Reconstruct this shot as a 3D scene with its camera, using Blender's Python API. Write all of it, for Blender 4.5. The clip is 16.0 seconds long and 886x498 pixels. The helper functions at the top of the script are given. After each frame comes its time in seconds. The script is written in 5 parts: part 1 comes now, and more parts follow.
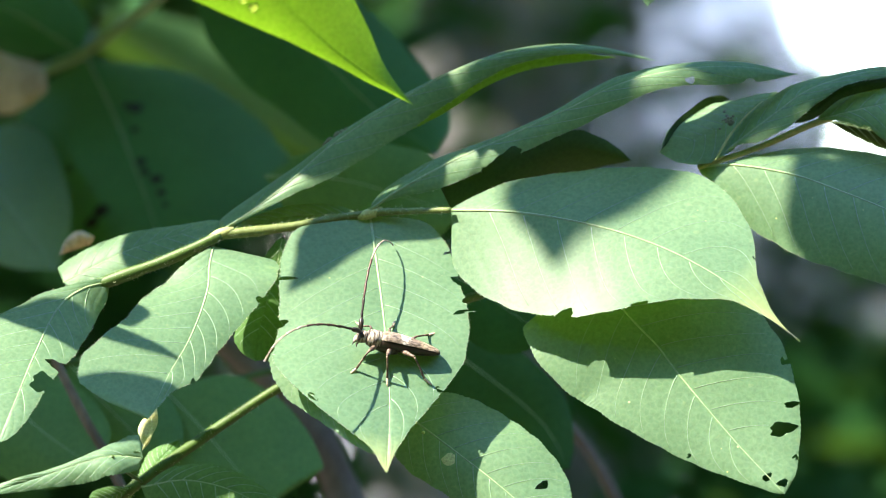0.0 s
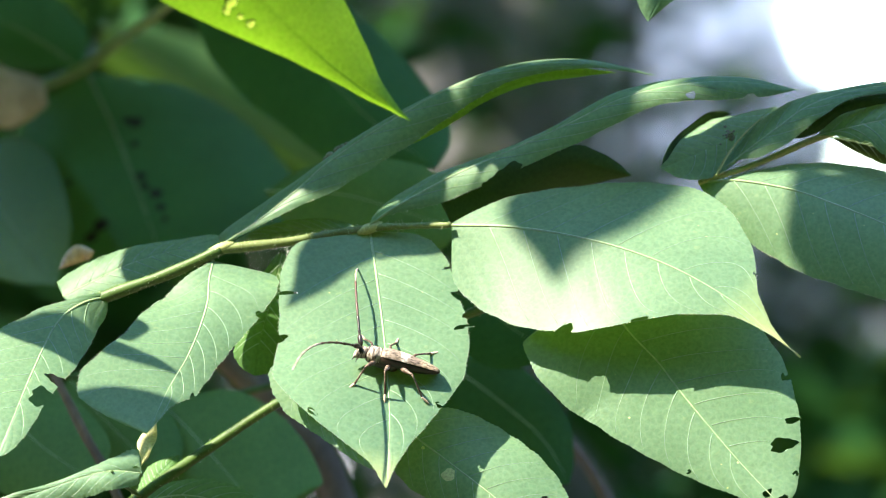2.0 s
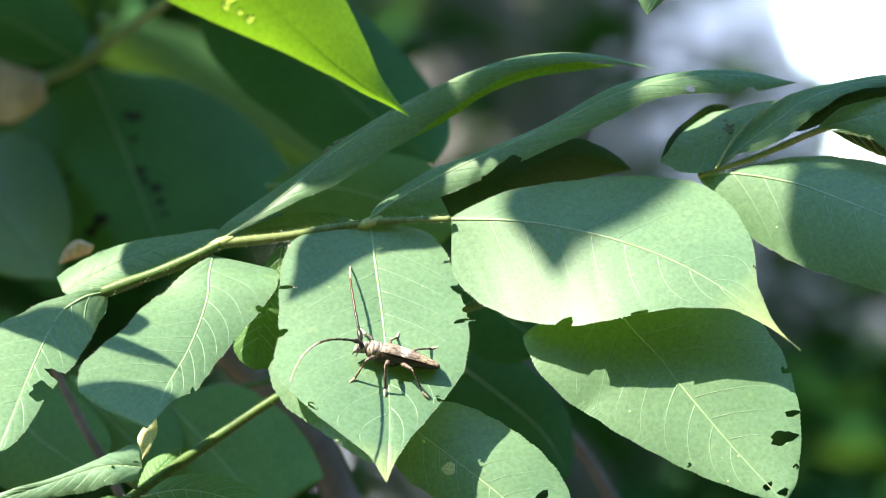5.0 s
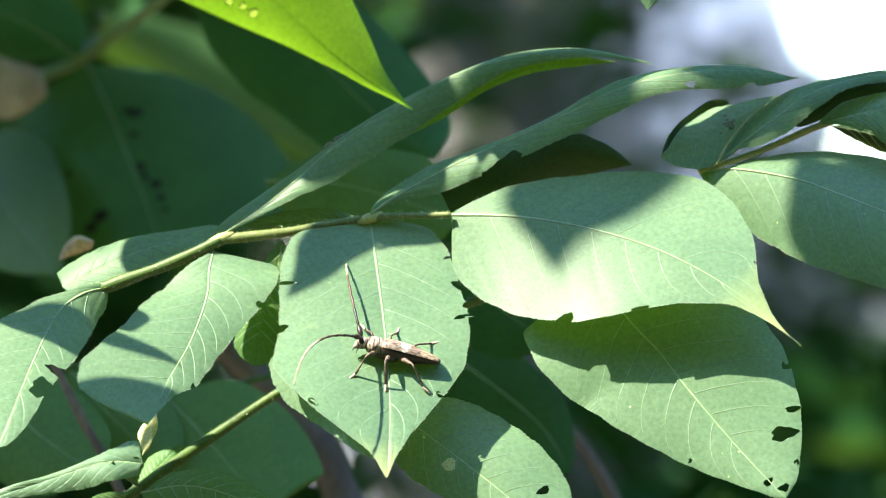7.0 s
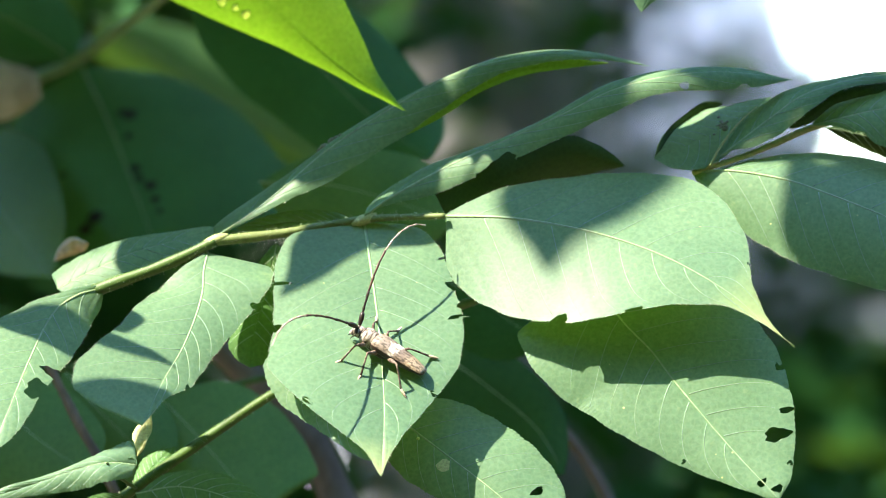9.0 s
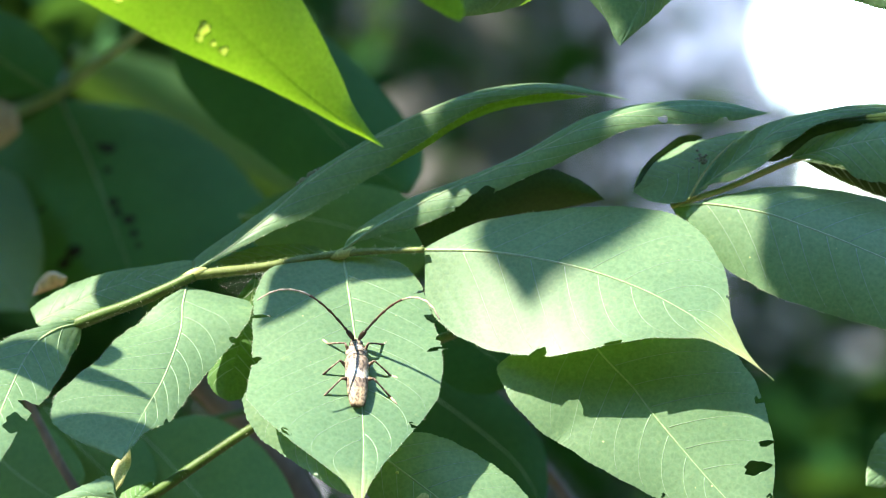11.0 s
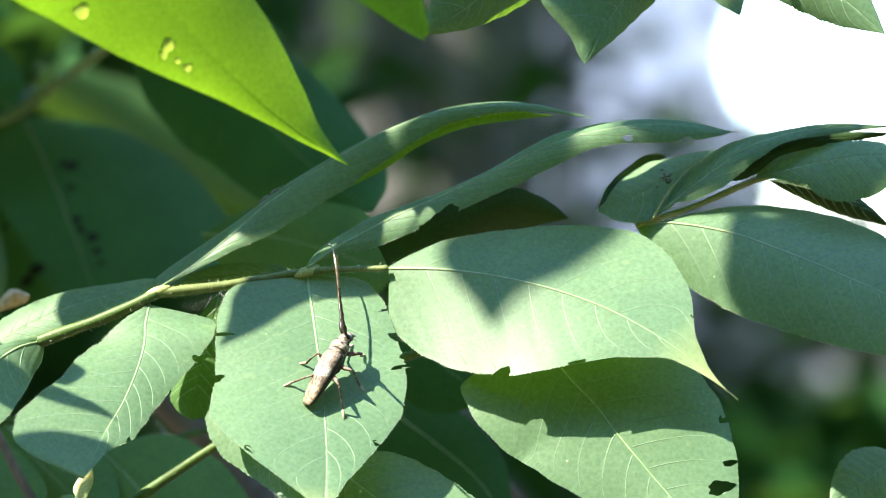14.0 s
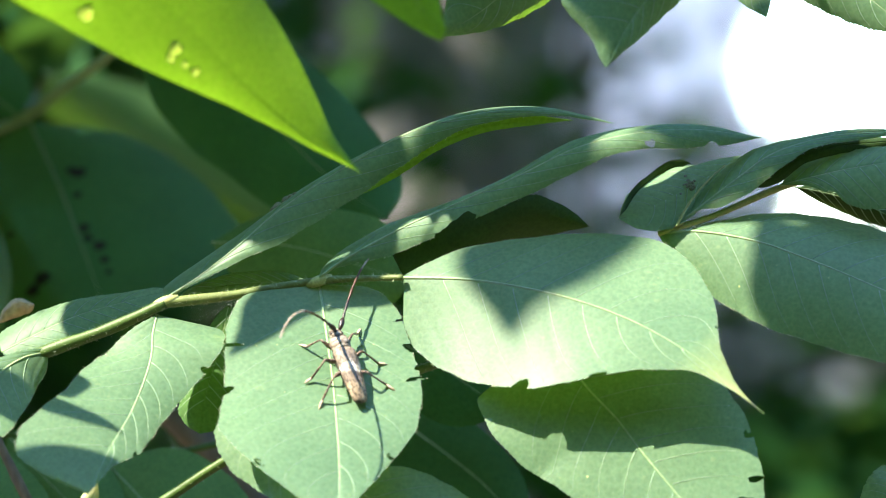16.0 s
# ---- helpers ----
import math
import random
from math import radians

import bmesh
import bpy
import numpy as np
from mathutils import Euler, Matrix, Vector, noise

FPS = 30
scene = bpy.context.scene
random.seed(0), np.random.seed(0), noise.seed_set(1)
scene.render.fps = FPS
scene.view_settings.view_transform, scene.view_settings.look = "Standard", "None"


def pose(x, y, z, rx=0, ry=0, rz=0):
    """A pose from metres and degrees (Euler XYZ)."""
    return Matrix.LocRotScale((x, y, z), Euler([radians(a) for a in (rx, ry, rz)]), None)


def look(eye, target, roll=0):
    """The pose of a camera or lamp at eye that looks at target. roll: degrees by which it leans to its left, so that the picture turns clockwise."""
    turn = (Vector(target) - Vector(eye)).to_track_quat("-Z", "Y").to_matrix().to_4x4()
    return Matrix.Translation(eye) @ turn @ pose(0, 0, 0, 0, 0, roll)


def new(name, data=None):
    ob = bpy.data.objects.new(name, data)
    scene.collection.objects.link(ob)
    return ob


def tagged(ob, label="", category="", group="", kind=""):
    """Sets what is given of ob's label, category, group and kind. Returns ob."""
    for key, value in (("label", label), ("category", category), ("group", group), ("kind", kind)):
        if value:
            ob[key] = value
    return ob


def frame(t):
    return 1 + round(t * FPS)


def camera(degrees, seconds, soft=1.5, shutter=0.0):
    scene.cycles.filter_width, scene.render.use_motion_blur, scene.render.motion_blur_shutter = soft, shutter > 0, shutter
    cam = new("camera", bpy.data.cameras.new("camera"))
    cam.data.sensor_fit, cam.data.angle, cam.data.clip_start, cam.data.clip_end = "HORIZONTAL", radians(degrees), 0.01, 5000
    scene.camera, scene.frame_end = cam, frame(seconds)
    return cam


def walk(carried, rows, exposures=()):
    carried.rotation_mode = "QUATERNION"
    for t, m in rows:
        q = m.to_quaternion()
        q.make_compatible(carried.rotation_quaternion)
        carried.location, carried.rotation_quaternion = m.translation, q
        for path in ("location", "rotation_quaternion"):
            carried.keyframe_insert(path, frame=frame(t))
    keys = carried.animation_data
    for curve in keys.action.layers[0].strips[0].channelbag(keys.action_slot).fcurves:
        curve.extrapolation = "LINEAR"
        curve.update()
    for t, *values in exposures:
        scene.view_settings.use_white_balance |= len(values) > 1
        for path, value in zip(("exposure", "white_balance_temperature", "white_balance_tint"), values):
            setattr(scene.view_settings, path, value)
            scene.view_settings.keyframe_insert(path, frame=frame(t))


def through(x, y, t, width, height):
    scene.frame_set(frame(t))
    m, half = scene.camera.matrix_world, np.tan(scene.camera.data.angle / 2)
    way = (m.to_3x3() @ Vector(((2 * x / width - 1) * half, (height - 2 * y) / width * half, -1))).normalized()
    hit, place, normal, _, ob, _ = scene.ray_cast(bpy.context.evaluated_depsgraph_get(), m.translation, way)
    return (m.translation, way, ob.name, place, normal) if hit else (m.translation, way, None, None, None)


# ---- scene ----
# ---- camera and its walk ----
cam = camera(14.0, 16.0, soft=0.95)
cam.data.dof.use_dof = True
cam.data.dof.focus_distance = 0.945
cam.data.dof.aperture_fstop = 10.5
walk(cam, [
    (0, look((0, -0.9578, 1.5), (0, 0, 1.5), -0.000)),
    (0.5, look((0, -0.957, 1.5), (3e-05, 0, 1.50116), 0.010)),
    (1, look((0, -0.9568, 1.5), (-6e-05, 0, 1.50228), -0.007)),
    (1.5, look((0, -0.9569, 1.5), (-5e-05, 0, 1.50334), 0.087)),
    (2, look((0, -0.9562, 1.5), (-2e-05, 0, 1.50397), 0.103)),
    (2.5, look((0, -0.958, 1.5), (1e-05, 0, 1.50399), 0.090)),
    (3, look((0, -0.959, 1.5), (0.00013, 0, 1.50372), 0.085)),
    (3.5, look((0, -0.958, 1.5), (0.00013, 0, 1.50333), 0.097)),
    (4, look((0, -0.9564, 1.5), (0, 0, 1.503), 0.016)),
    (6.5, look((0, -0.9563, 1.5), (-1e-05, 0, 1.50151), -0.055)),
    (7, look((0, -0.9557, 1.5), (-7e-05, 0, 1.50123), -0.061)),
    (7.5, look((0, -0.9571, 1.5), (-0.0001, 0, 1.50081), -0.046)),
    (8, look((0, -0.9582, 1.5), (1e-05, 0, 1.50057), -0.074)),
    (10.5, look((0, -0.956, 1.5), (0.00549, 0, 1.50746), -0.111)),
    (11, look((0, -0.957, 1.5), (0.00708, 0, 1.51052), -0.157)),
    (11.5, look((0, -0.9575, 1.5), (0.00873, 0, 1.51299), -0.136)),
    (12, look((0, -0.9559, 1.5), (0.0104, 0, 1.51442), -0.124)),
    (12.5, look((0, -0.9571, 1.5), (0.01208, 0, 1.5151), -0.134)),
    (13, look((0, -0.9572, 1.5), (0.01369, 0, 1.51517), -0.064)),
    (13.5, look((0, -0.957, 1.5), (0.01532, 0, 1.51526), -0.062)),
    (14, look((0, -0.9546, 1.5), (0.01663, 0, 1.51543), -0.022)),
    (14.5, look((0, -0.9515, 1.5), (0.0174, 0, 1.51578), -0.037)),
    (15, look((0, -0.942, 1.5), (0.01748, 0, 1.51649), 0.022)),
    (15.5, look((0, -0.9324, 1.5), (0.01613, 0, 1.51705), 0.002)),
    (16, look((0, -0.9258, 1.5), (0.01238, 0, 1.51766), 0.045)),
], exposures=[(0, 3.27, 6150, 12), (16, 3.24, 6150, 12)])


# ---- world, sun and exposure ----
SUN_DIR = Vector((-0.52, -0.24, 0.80)).normalized()
world = bpy.data.worlds.new("sky")
scene.world = world
world.use_nodes = True
wn = world.node_tree.nodes
sky = wn.new("ShaderNodeTexSky")
sky.sky_type = "NISHITA"
sky.sun_disc = False
sky.dust_density, sky.ozone_density = 0.1, 4.0
sky.sun_elevation = math.asin(SUN_DIR.z)
sky.sun_rotation = math.atan2(SUN_DIR.x, SUN_DIR.y)
world.node_tree.links.new(sky.outputs[0], wn["Background"].inputs[0])
wn["Background"].inputs[1].default_value = 0.15
sun = new("sun", bpy.data.lights.new("sun", "SUN"))
sun.data.energy, sun.data.angle, sun.data.color = 2.55, radians(0.53), (1.0, 0.89, 0.67)
sun.matrix_world = look(SUN_DIR * 20, (0, 0, 0))


# ---- materials ----
def nodes_of(name):
    m = bpy.data.materials.new(name)
    m.use_nodes = True
    nt = m.node_tree
    return m, nt, nt.nodes["Principled BSDF"], nt.nodes["Material Output"]


def noise_ramp(nt, scale, stops, detail=4.0, coord="Object", stretch=(1, 1, 1)):
    """Noise at a real scale (cycles per metre) through a colour ramp; returns the ramp's colour and the noise value."""
    tc, mp = nt.nodes.new("ShaderNodeTexCoord"), nt.nodes.new("ShaderNodeMapping")
    mp.inputs["Scale"].default_value = stretch
    nz, rp = nt.nodes.new("ShaderNodeTexNoise"), nt.nodes.new("ShaderNodeValToRGB")
    nz.inputs["Scale"].default_value, nz.inputs["Detail"].default_value = scale, detail
    nt.links.new(tc.outputs[coord], mp.inputs[0])
    nt.links.new(mp.outputs[0], nz.inputs["Vector"])
    nt.links.new(nz.outputs[0], rp.inputs[0])
    el = rp.color_ramp.elements
    el[0].position, el[0].color = stops[0][0], (*stops[0][1], 1)
    el[1].position, el[1].color = stops[-1][0], (*stops[-1][1], 1)
    for p, c in stops[1:-1]:
        el.new(p).color = (*c, 1)
    return rp.outputs[0], nz.outputs[0]


def mixed(nt, fac, a, b, blend="MIX"):
    mx = nt.nodes.new("ShaderNodeMix")
    mx.data_type, mx.blend_type = "RGBA", blend
    for sock, v in ((mx.inputs[0], fac), (mx.inputs[6], a), (mx.inputs[7], b)):
        if isinstance(v, (int, float)):
            sock.default_value = v
        elif isinstance(v, tuple):
            sock.default_value = (*v, 1)
        else:
            nt.links.new(v, sock)
    return mx.outputs[2]


def bump_from(nt, height, strength, distance, normal=None):
    b = nt.nodes.new("ShaderNodeBump")
    b.inputs["Strength"].default_value, b.inputs["Distance"].default_value = strength, distance
    nt.links.new(height, b.inputs["Height"])
    if normal is not None:
        nt.links.new(normal, b.inputs["Normal"])
    return b.outputs[0]


def leaf_material(name, dark, light, through_colour, through=0.35, rough=0.48, specks=0.0, spec=0.4):
    m, nt, p, out = nodes_of(name)
    col, nv = noise_ramp(nt, 45, [(0.3, dark), (0.7, light)])
    fine, fv = noise_ramp(nt, 850, [(0.3, (0.87, 0.87, 0.87)), (0.7, (1.09, 1.09, 1.09))], 3)
    col = mixed(nt, 1.0, col, fine, "MULTIPLY")
    tc = nt.nodes.new("ShaderNodeTexCoord")
    vo = nt.nodes.new("ShaderNodeTexVoronoi")
    vo.feature = "DISTANCE_TO_EDGE"
    vo.inputs["Scale"].default_value = 620
    nt.links.new(tc.outputs["Object"], vo.inputs["Vector"])
    net = nt.nodes.new("ShaderNodeMapRange")
    net.inputs[1].default_value, net.inputs[2].default_value = 0.0, 0.22
    net.inputs[3].default_value, net.inputs[4].default_value = 0.0, 1.0
    nt.links.new(vo.outputs["Distance"], net.inputs[0])
    col = mixed(nt, net.outputs[0], mixed(nt, 1.0, col, (1.13, 1.10, 1.07), "MULTIPLY"), col)
    if specks:
        sp, _ = noise_ramp(nt, 420, [(0.70, (0, 0, 0)), (0.75, (1, 1, 1))], 1)
        col = mixed(nt, mixed(nt, 1.0, sp, (specks, specks, specks), "MULTIPLY"), col, (0.34, 0.40, 0.16))
    at = nt.nodes.new("ShaderNodeAttribute")
    at.attribute_name = "old_tip"
    col = mixed(nt, at.outputs["Fac"], col, (0.40, 0.45, 0.17))
    nt.links.new(col, p.inputs["Base Color"])
    rg = nt.nodes.new("ShaderNodeMapRange")
    rg.inputs[3].default_value, rg.inputs[4].default_value = rough - 0.07, rough + 0.10
    nt.links.new(nv, rg.inputs[0])
    nt.links.new(rg.outputs[0], p.inputs["Roughness"])
    p.inputs["Specular IOR Level"].default_value = spec
    n1 = bump_from(nt, net.outputs[0], 0.13, 0.00008)
    n2 = bump_from(nt, fv, 0.22, 0.00018, n1)
    nt.links.new(n2, p.inputs["Normal"])
    tr = nt.nodes.new("ShaderNodeBsdfTranslucent")
    tcol = mixed(nt, net.outputs[0], mixed(nt, 0.1, through_colour, (0.55, 0.65, 0.08)), through_colour)
    tcol = mixed(nt, 1.0, tcol, fine, "MULTIPLY")
    nt.links.new(tcol, tr.inputs[0])
    mx = nt.nodes.new("ShaderNodeMixShader")
    mx.inputs[0].default_value = through
    nt.links.new(p.outputs[0], mx.inputs[1])
    nt.links.new(tr.outputs[0], mx.inputs[2])
    nt.links.new(mx.outputs[0], out.inputs[0])
    return m


def plain_material(name, stops, scale, rough=0.6, bump=0.3, depth=0.0003, stretch=(1, 1, 1), spec=0.4):
    m, nt, p, out = nodes_of(name)
    col, nv = noise_ramp(nt, scale, stops, 5, stretch=stretch)
    fine, fv = noise_ramp(nt, scale * 9, [(0.3, (0.75, 0.75, 0.75)), (0.7, (1.15, 1.15, 1.15))], 3, stretch=stretch)
    nt.links.new(mixed(nt, 1.0, col, fine, "MULTIPLY"), p.inputs["Base Color"])
    p.inputs["Roughness"].default_value = rough
    p.inputs["Specular IOR Level"].default_value = spec
    nt.links.new(bump_from(nt, fv, bump, depth, bump_from(nt, nv, bump, depth * 4)), p.inputs["Normal"])
    return m


LEAF = leaf_material("leaf_upper", (0.091, 0.167, 0.092), (0.122, 0.210, 0.117), (0.20, 0.42, 0.02), 0.28, 0.45, specks=0.15, spec=0.27)
# the same leaf green with the back leaflets' shade put into it
LEAF_SHADED = leaf_material("leaf_shaded", (0.030, 0.112, 0.042), (0.050, 0.165, 0.060), (0.10, 0.28, 0.03), 0.2, 0.6, spec=0.2)
# leaf green toned down in colour for leaflets half in shade
LEAF_MID = leaf_material("leaf_mid_shade", (0.066, 0.150, 0.046), (0.092, 0.190, 0.060), (0.14, 0.30, 0.02), 0.2, 0.6, spec=0.2)
# leaf undersides, darkened further in colour for the shade they hang in
LEAF_UNDER_SHADED = leaf_material("leaf_underside_shaded", (0.020, 0.046, 0.010), (0.032, 0.064, 0.016), (0.10, 0.20, 0.01), 0.04, 0.6, spec=0.2)
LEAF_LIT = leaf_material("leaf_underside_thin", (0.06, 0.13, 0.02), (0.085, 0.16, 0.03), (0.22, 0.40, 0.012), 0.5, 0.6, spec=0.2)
LEAF_YOUNG = leaf_material("leaf_young", (0.12, 0.26, 0.03), (0.16, 0.31, 0.04), (0.24, 0.48, 0.008), 0.55, 0.5)
# leaf green darkened in colour for the shade of the wood behind
LEAF_FAR_SHADED = leaf_material("leaf_far_shaded", (0.010, 0.055, 0.015), (0.020, 0.080, 0.021), (0.10, 0.26, 0.03), 0.2, 0.7, spec=0.15)
RIB = plain_material("leaf_midrib", [(0.3, (0.21, 0.315, 0.135)), (0.7, (0.285, 0.375, 0.175))], 120, 0.5, 0.2, 0.00005)
VEIN = plain_material("leaf_vein", [(0.3, (0.160, 0.262, 0.140)), (0.7, (0.22, 0.322, 0.176))], 120, 0.5, 0.2, 0.00005)
STEM = plain_material("green_stem", [(0.3, (0.036, 0.078, 0.010)), (0.7, (0.064, 0.116, 0.018))], 90, 0.55, 0.3, 0.0001)
# stem colour lightened for the stretch that lies in sun
STEM_LIT = plain_material("stem_lit", [(0.3, (0.085, 0.120, 0.026)), (0.7, (0.145, 0.180, 0.052))], 90, 0.55, 0.3, 0.0001)
# distance haze is put into this pale grey base colour
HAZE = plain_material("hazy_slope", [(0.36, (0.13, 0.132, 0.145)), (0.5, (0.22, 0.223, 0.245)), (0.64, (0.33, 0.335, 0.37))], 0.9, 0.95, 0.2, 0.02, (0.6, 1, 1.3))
NODE = plain_material("stem_node", [(0.3, (0.26, 0.30, 0.09)), (0.7, (0.38, 0.38, 0.15))], 200, 0.6, 0.3, 0.0001)
HAIR = plain_material("stem_hair", [(0.3, (0.48, 0.54, 0.34)), (0.7, (0.62, 0.66, 0.46))], 90, 0.6)
DRY = plain_material("dry_leaf_tip", [(0.3, (0.42, 0.44, 0.18)), (0.7, (0.55, 0.52, 0.26))], 200, 0.6)
BARK = plain_material("bark", [(0.25, (0.09, 0.09, 0.096)), (0.5, (0.22, 0.22, 0.235)), (0.75, (0.42, 0.418, 0.45))], 7, 0.9, 0.8, 0.02, (1, 1, 0.25))
SPOT = plain_material("dark_worn_spot", [(0.3, (0.008, 0.010, 0.004)), (0.7, (0.022, 0.018, 0.010))], 300, 0.8)
GALL_THIN = leaf_material("gall_translucent", (0.17, 0.32, 0.045), (0.21, 0.36, 0.06), (0.46, 0.60, 0.07), 0.75, 0.5)
TAN = plain_material("tan_gall", [(0.3, (0.09, 0.10, 0.05)), (0.7, (0.21, 0.21, 0.115))], 400, 0.7, 0.5, 0.0002)
GALL = plain_material("pale_gall", [(0.3, (0.34, 0.42, 0.10)), (0.7, (0.50, 0.56, 0.20))], 300, 0.5)
BROWN = plain_material("brown_dead_leaf", [(0.3, (0.42, 0.30, 0.19)), (0.7, (0.62, 0.48, 0.33))], 80, 0.7)
TWIG = plain_material("brown_twig", [(0.3, (0.10, 0.074, 0.055)), (0.7, (0.20, 0.150, 0.115))], 60, 0.75, 0.5, 0.0006, (1, 1, 0.4))
PATH = plain_material("pale_sand", [(0.3, (0.42, 0.38, 0.32)), (0.7, (0.58, 0.54, 0.47))], 2, 0.9, 0.3, 0.01)
SOIL = plain_material("leaf_litter", [(0.3, (0.04, 0.035, 0.02)), (0.6, (0.09, 0.075, 0.045)), (0.8, (0.06, 0.08, 0.03))], 3, 0.95, 0.6, 0.02)


# ---- mesh helpers ----
def catmull(pts, n):
    """n + 1 points evenly along a smooth curve through pts."""
    p = np.asarray(pts, float)
    p = np.vstack([2 * p[0] - p[1], p, 2 * p[-1] - p[-2]])
    out = []
    for i in range(1, len(p) - 2):
        for t in np.linspace(0, 1, 40, endpoint=False):
            a, b, c, d = p[i - 1], p[i], p[i + 1], p[i + 2]
            out.append(0.5 * (2 * b + (c - a) * t + (2 * a - 5 * b + 4 * c - d) * t * t + (3 * b - a - 3 * c + d) * t ** 3))
    out = np.array(out + [p[-2]])
    run = np.concatenate([[0], np.cumsum(np.linalg.norm(np.diff(out, axis=0), axis=1))])
    run /= run[-1]
    s = np.linspace(0, 1, n + 1)
    return np.stack([np.interp(s, run, out[:, k]) for k in range(3)], 1)


STATIONS = (0.02, 0.07, 0.15, 0.28, 0.42, 0.56, 0.70, 0.82, 0.92, 0.97)


def half_width(s, widths):
    """Half-width of a blade at s (0 base, 1 tip) from its widths at STATIONS, smoothly."""
    xs = np.array((0.0, *STATIONS, 1.0))
    ys = np.array((0.0, *widths, 0.0))
    d = np.diff(ys) / np.diff(xs)
    m = np.zeros(len(xs))
    m[0], m[-1] = d[0], d[-1]
    both = d[:-1] * d[1:] > 0
    m[1:-1][both] = (2 * d[:-1] * d[1:] / np.where(both, d[:-1] + d[1:], 1))[both]
    i = np.clip(np.searchsorted(xs, s, "right") - 1, 0, len(xs) - 2)
    h = xs[i + 1] - xs[i]
    t = (s - xs[i]) / h
    return ((2 * t ** 3 - 3 * t ** 2 + 1) * ys[i] + (t ** 3 - 2 * t ** 2 + t) * h * m[i]
            + (3 * t ** 2 - 2 * t ** 3) * ys[i + 1] + (t ** 3 - t ** 2) * h * m[i + 1])


def blade_grid(mid, left, right, tilt, curl, ns, nu, tooth=0.0, seed=0, wave=0.5, puff=0.075, veins=11):
    """Points (ns+1, 2nu+1, 3) of a leaf blade in mm, and its normals. tilt: how far each half leans towards -y, in degrees,
    at base and tip (right, left). curl: how the edges bend back."""
    rng = np.random.RandomState(seed)
    m = catmull(mid, ns)
    tan = np.gradient(m, axis=0)
    k = max(3, ns // 14)
    pad = np.vstack([np.repeat(tan[:1], k, 0), tan, np.repeat(tan[-1:], k, 0)])
    tan = np.stack([np.convolve(pad[:, c], np.ones(2 * k + 1) / (2 * k + 1), "valid") for c in range(3)], 1)
    tan /= np.linalg.norm(tan, axis=1)[:, None]
    side = np.cross(tan, (0.0, -1.0, 0.0))
    side /= np.linalg.norm(side, axis=1)[:, None]
    face = np.cross(side, tan)
    s = np.linspace(0, 1, ns + 1)
    length = np.linalg.norm(np.diff(m, axis=0), axis=1).sum()
    u = np.linspace(-1, 1, 2 * nu + 1)
    grid = np.zeros((ns + 1, 2 * nu + 1, 3))
    ph = rng.uniform(0, 6.28, 8)
    for sign, widths, (a0, a1) in ((1, right, tilt[:2]), (-1, left, tilt[2:])):
        w = half_width(s, widths)
        rim = 0 * s
        if tooth:
            teeth = (s * length / 1.25 + 0.25 * np.sin(s * 37 + ph[0])) % 1.0
            rim = np.minimum(1.0, w / 6) * tooth * (teeth - 0.5 + 0.35 * np.sin(s * 61 + ph[1]))
        a = np.radians(a0 + (a1 - a0) * s)[:, None]
        dirn = sign * np.cos(a) * side + np.sin(a) * face
        nrm = -sign * np.sin(a) * side + np.cos(a) * face
        for j, uu in enumerate(u):
            if uu * sign < -1e-9 or (sign < 0 and abs(uu) < 1e-9):
                continue
            q = abs(uu)
            phase = (s - 0.17 * q ** 1.15) * veins
            quilt = puff * np.abs(np.sin(math.pi * phase)) ** 0.7 * np.sin(math.pi * min(1.0, q * 1.05)) ** 0.5 if 0 < q < 1 else 0 * s
            groove = 0.55 * puff * min(1.0, q * 9) * (1 - q) * 2
            lift = -curl * w * q ** 2.2 + quilt + groove
            lift = lift + wave * q * (np.sin(s * 9 + ph[2] + sign) * 0.6 + np.sin(s * 17 + ph[3] + 2 * sign) * 0.4)
            grid[:, j] = m + dirn * (w * q + rim * q ** 12)[:, None] + nrm * lift[:, None]
    ds, du = np.gradient(grid, axis=0), np.gradient(grid, axis=1)
    nn = np.cross(ds, du)
    nn /= np.maximum(np.linalg.norm(nn, axis=2), 1e-9)[..., None]
    nn *= np.where((nn * face[:, None]).sum(2) < 0, -1, 1)[..., None]
    return grid, nn


def mesh_object(name, verts, faces, material, parent=None, label="", smooth=True):
    me = bpy.data.meshes.new(name)
    me.from_pydata([tuple(v) for v in verts], [], [tuple(f) for f in faces])
    me.materials.append(material)
    me.shade_smooth() if smooth else me.shade_flat()
    me.update()
    ob = new(name, me)
    ob.parent = parent
    return tagged(ob, label)


def part(name, bm, material, parent, label=""):
    me = bpy.data.meshes.new(name)
    bm.to_mesh(me)
    bm.free()
    me.materials.append(material)
    me.shade_smooth()
    ob = new(name, me)
    ob.parent = parent
    return tagged(ob, label)


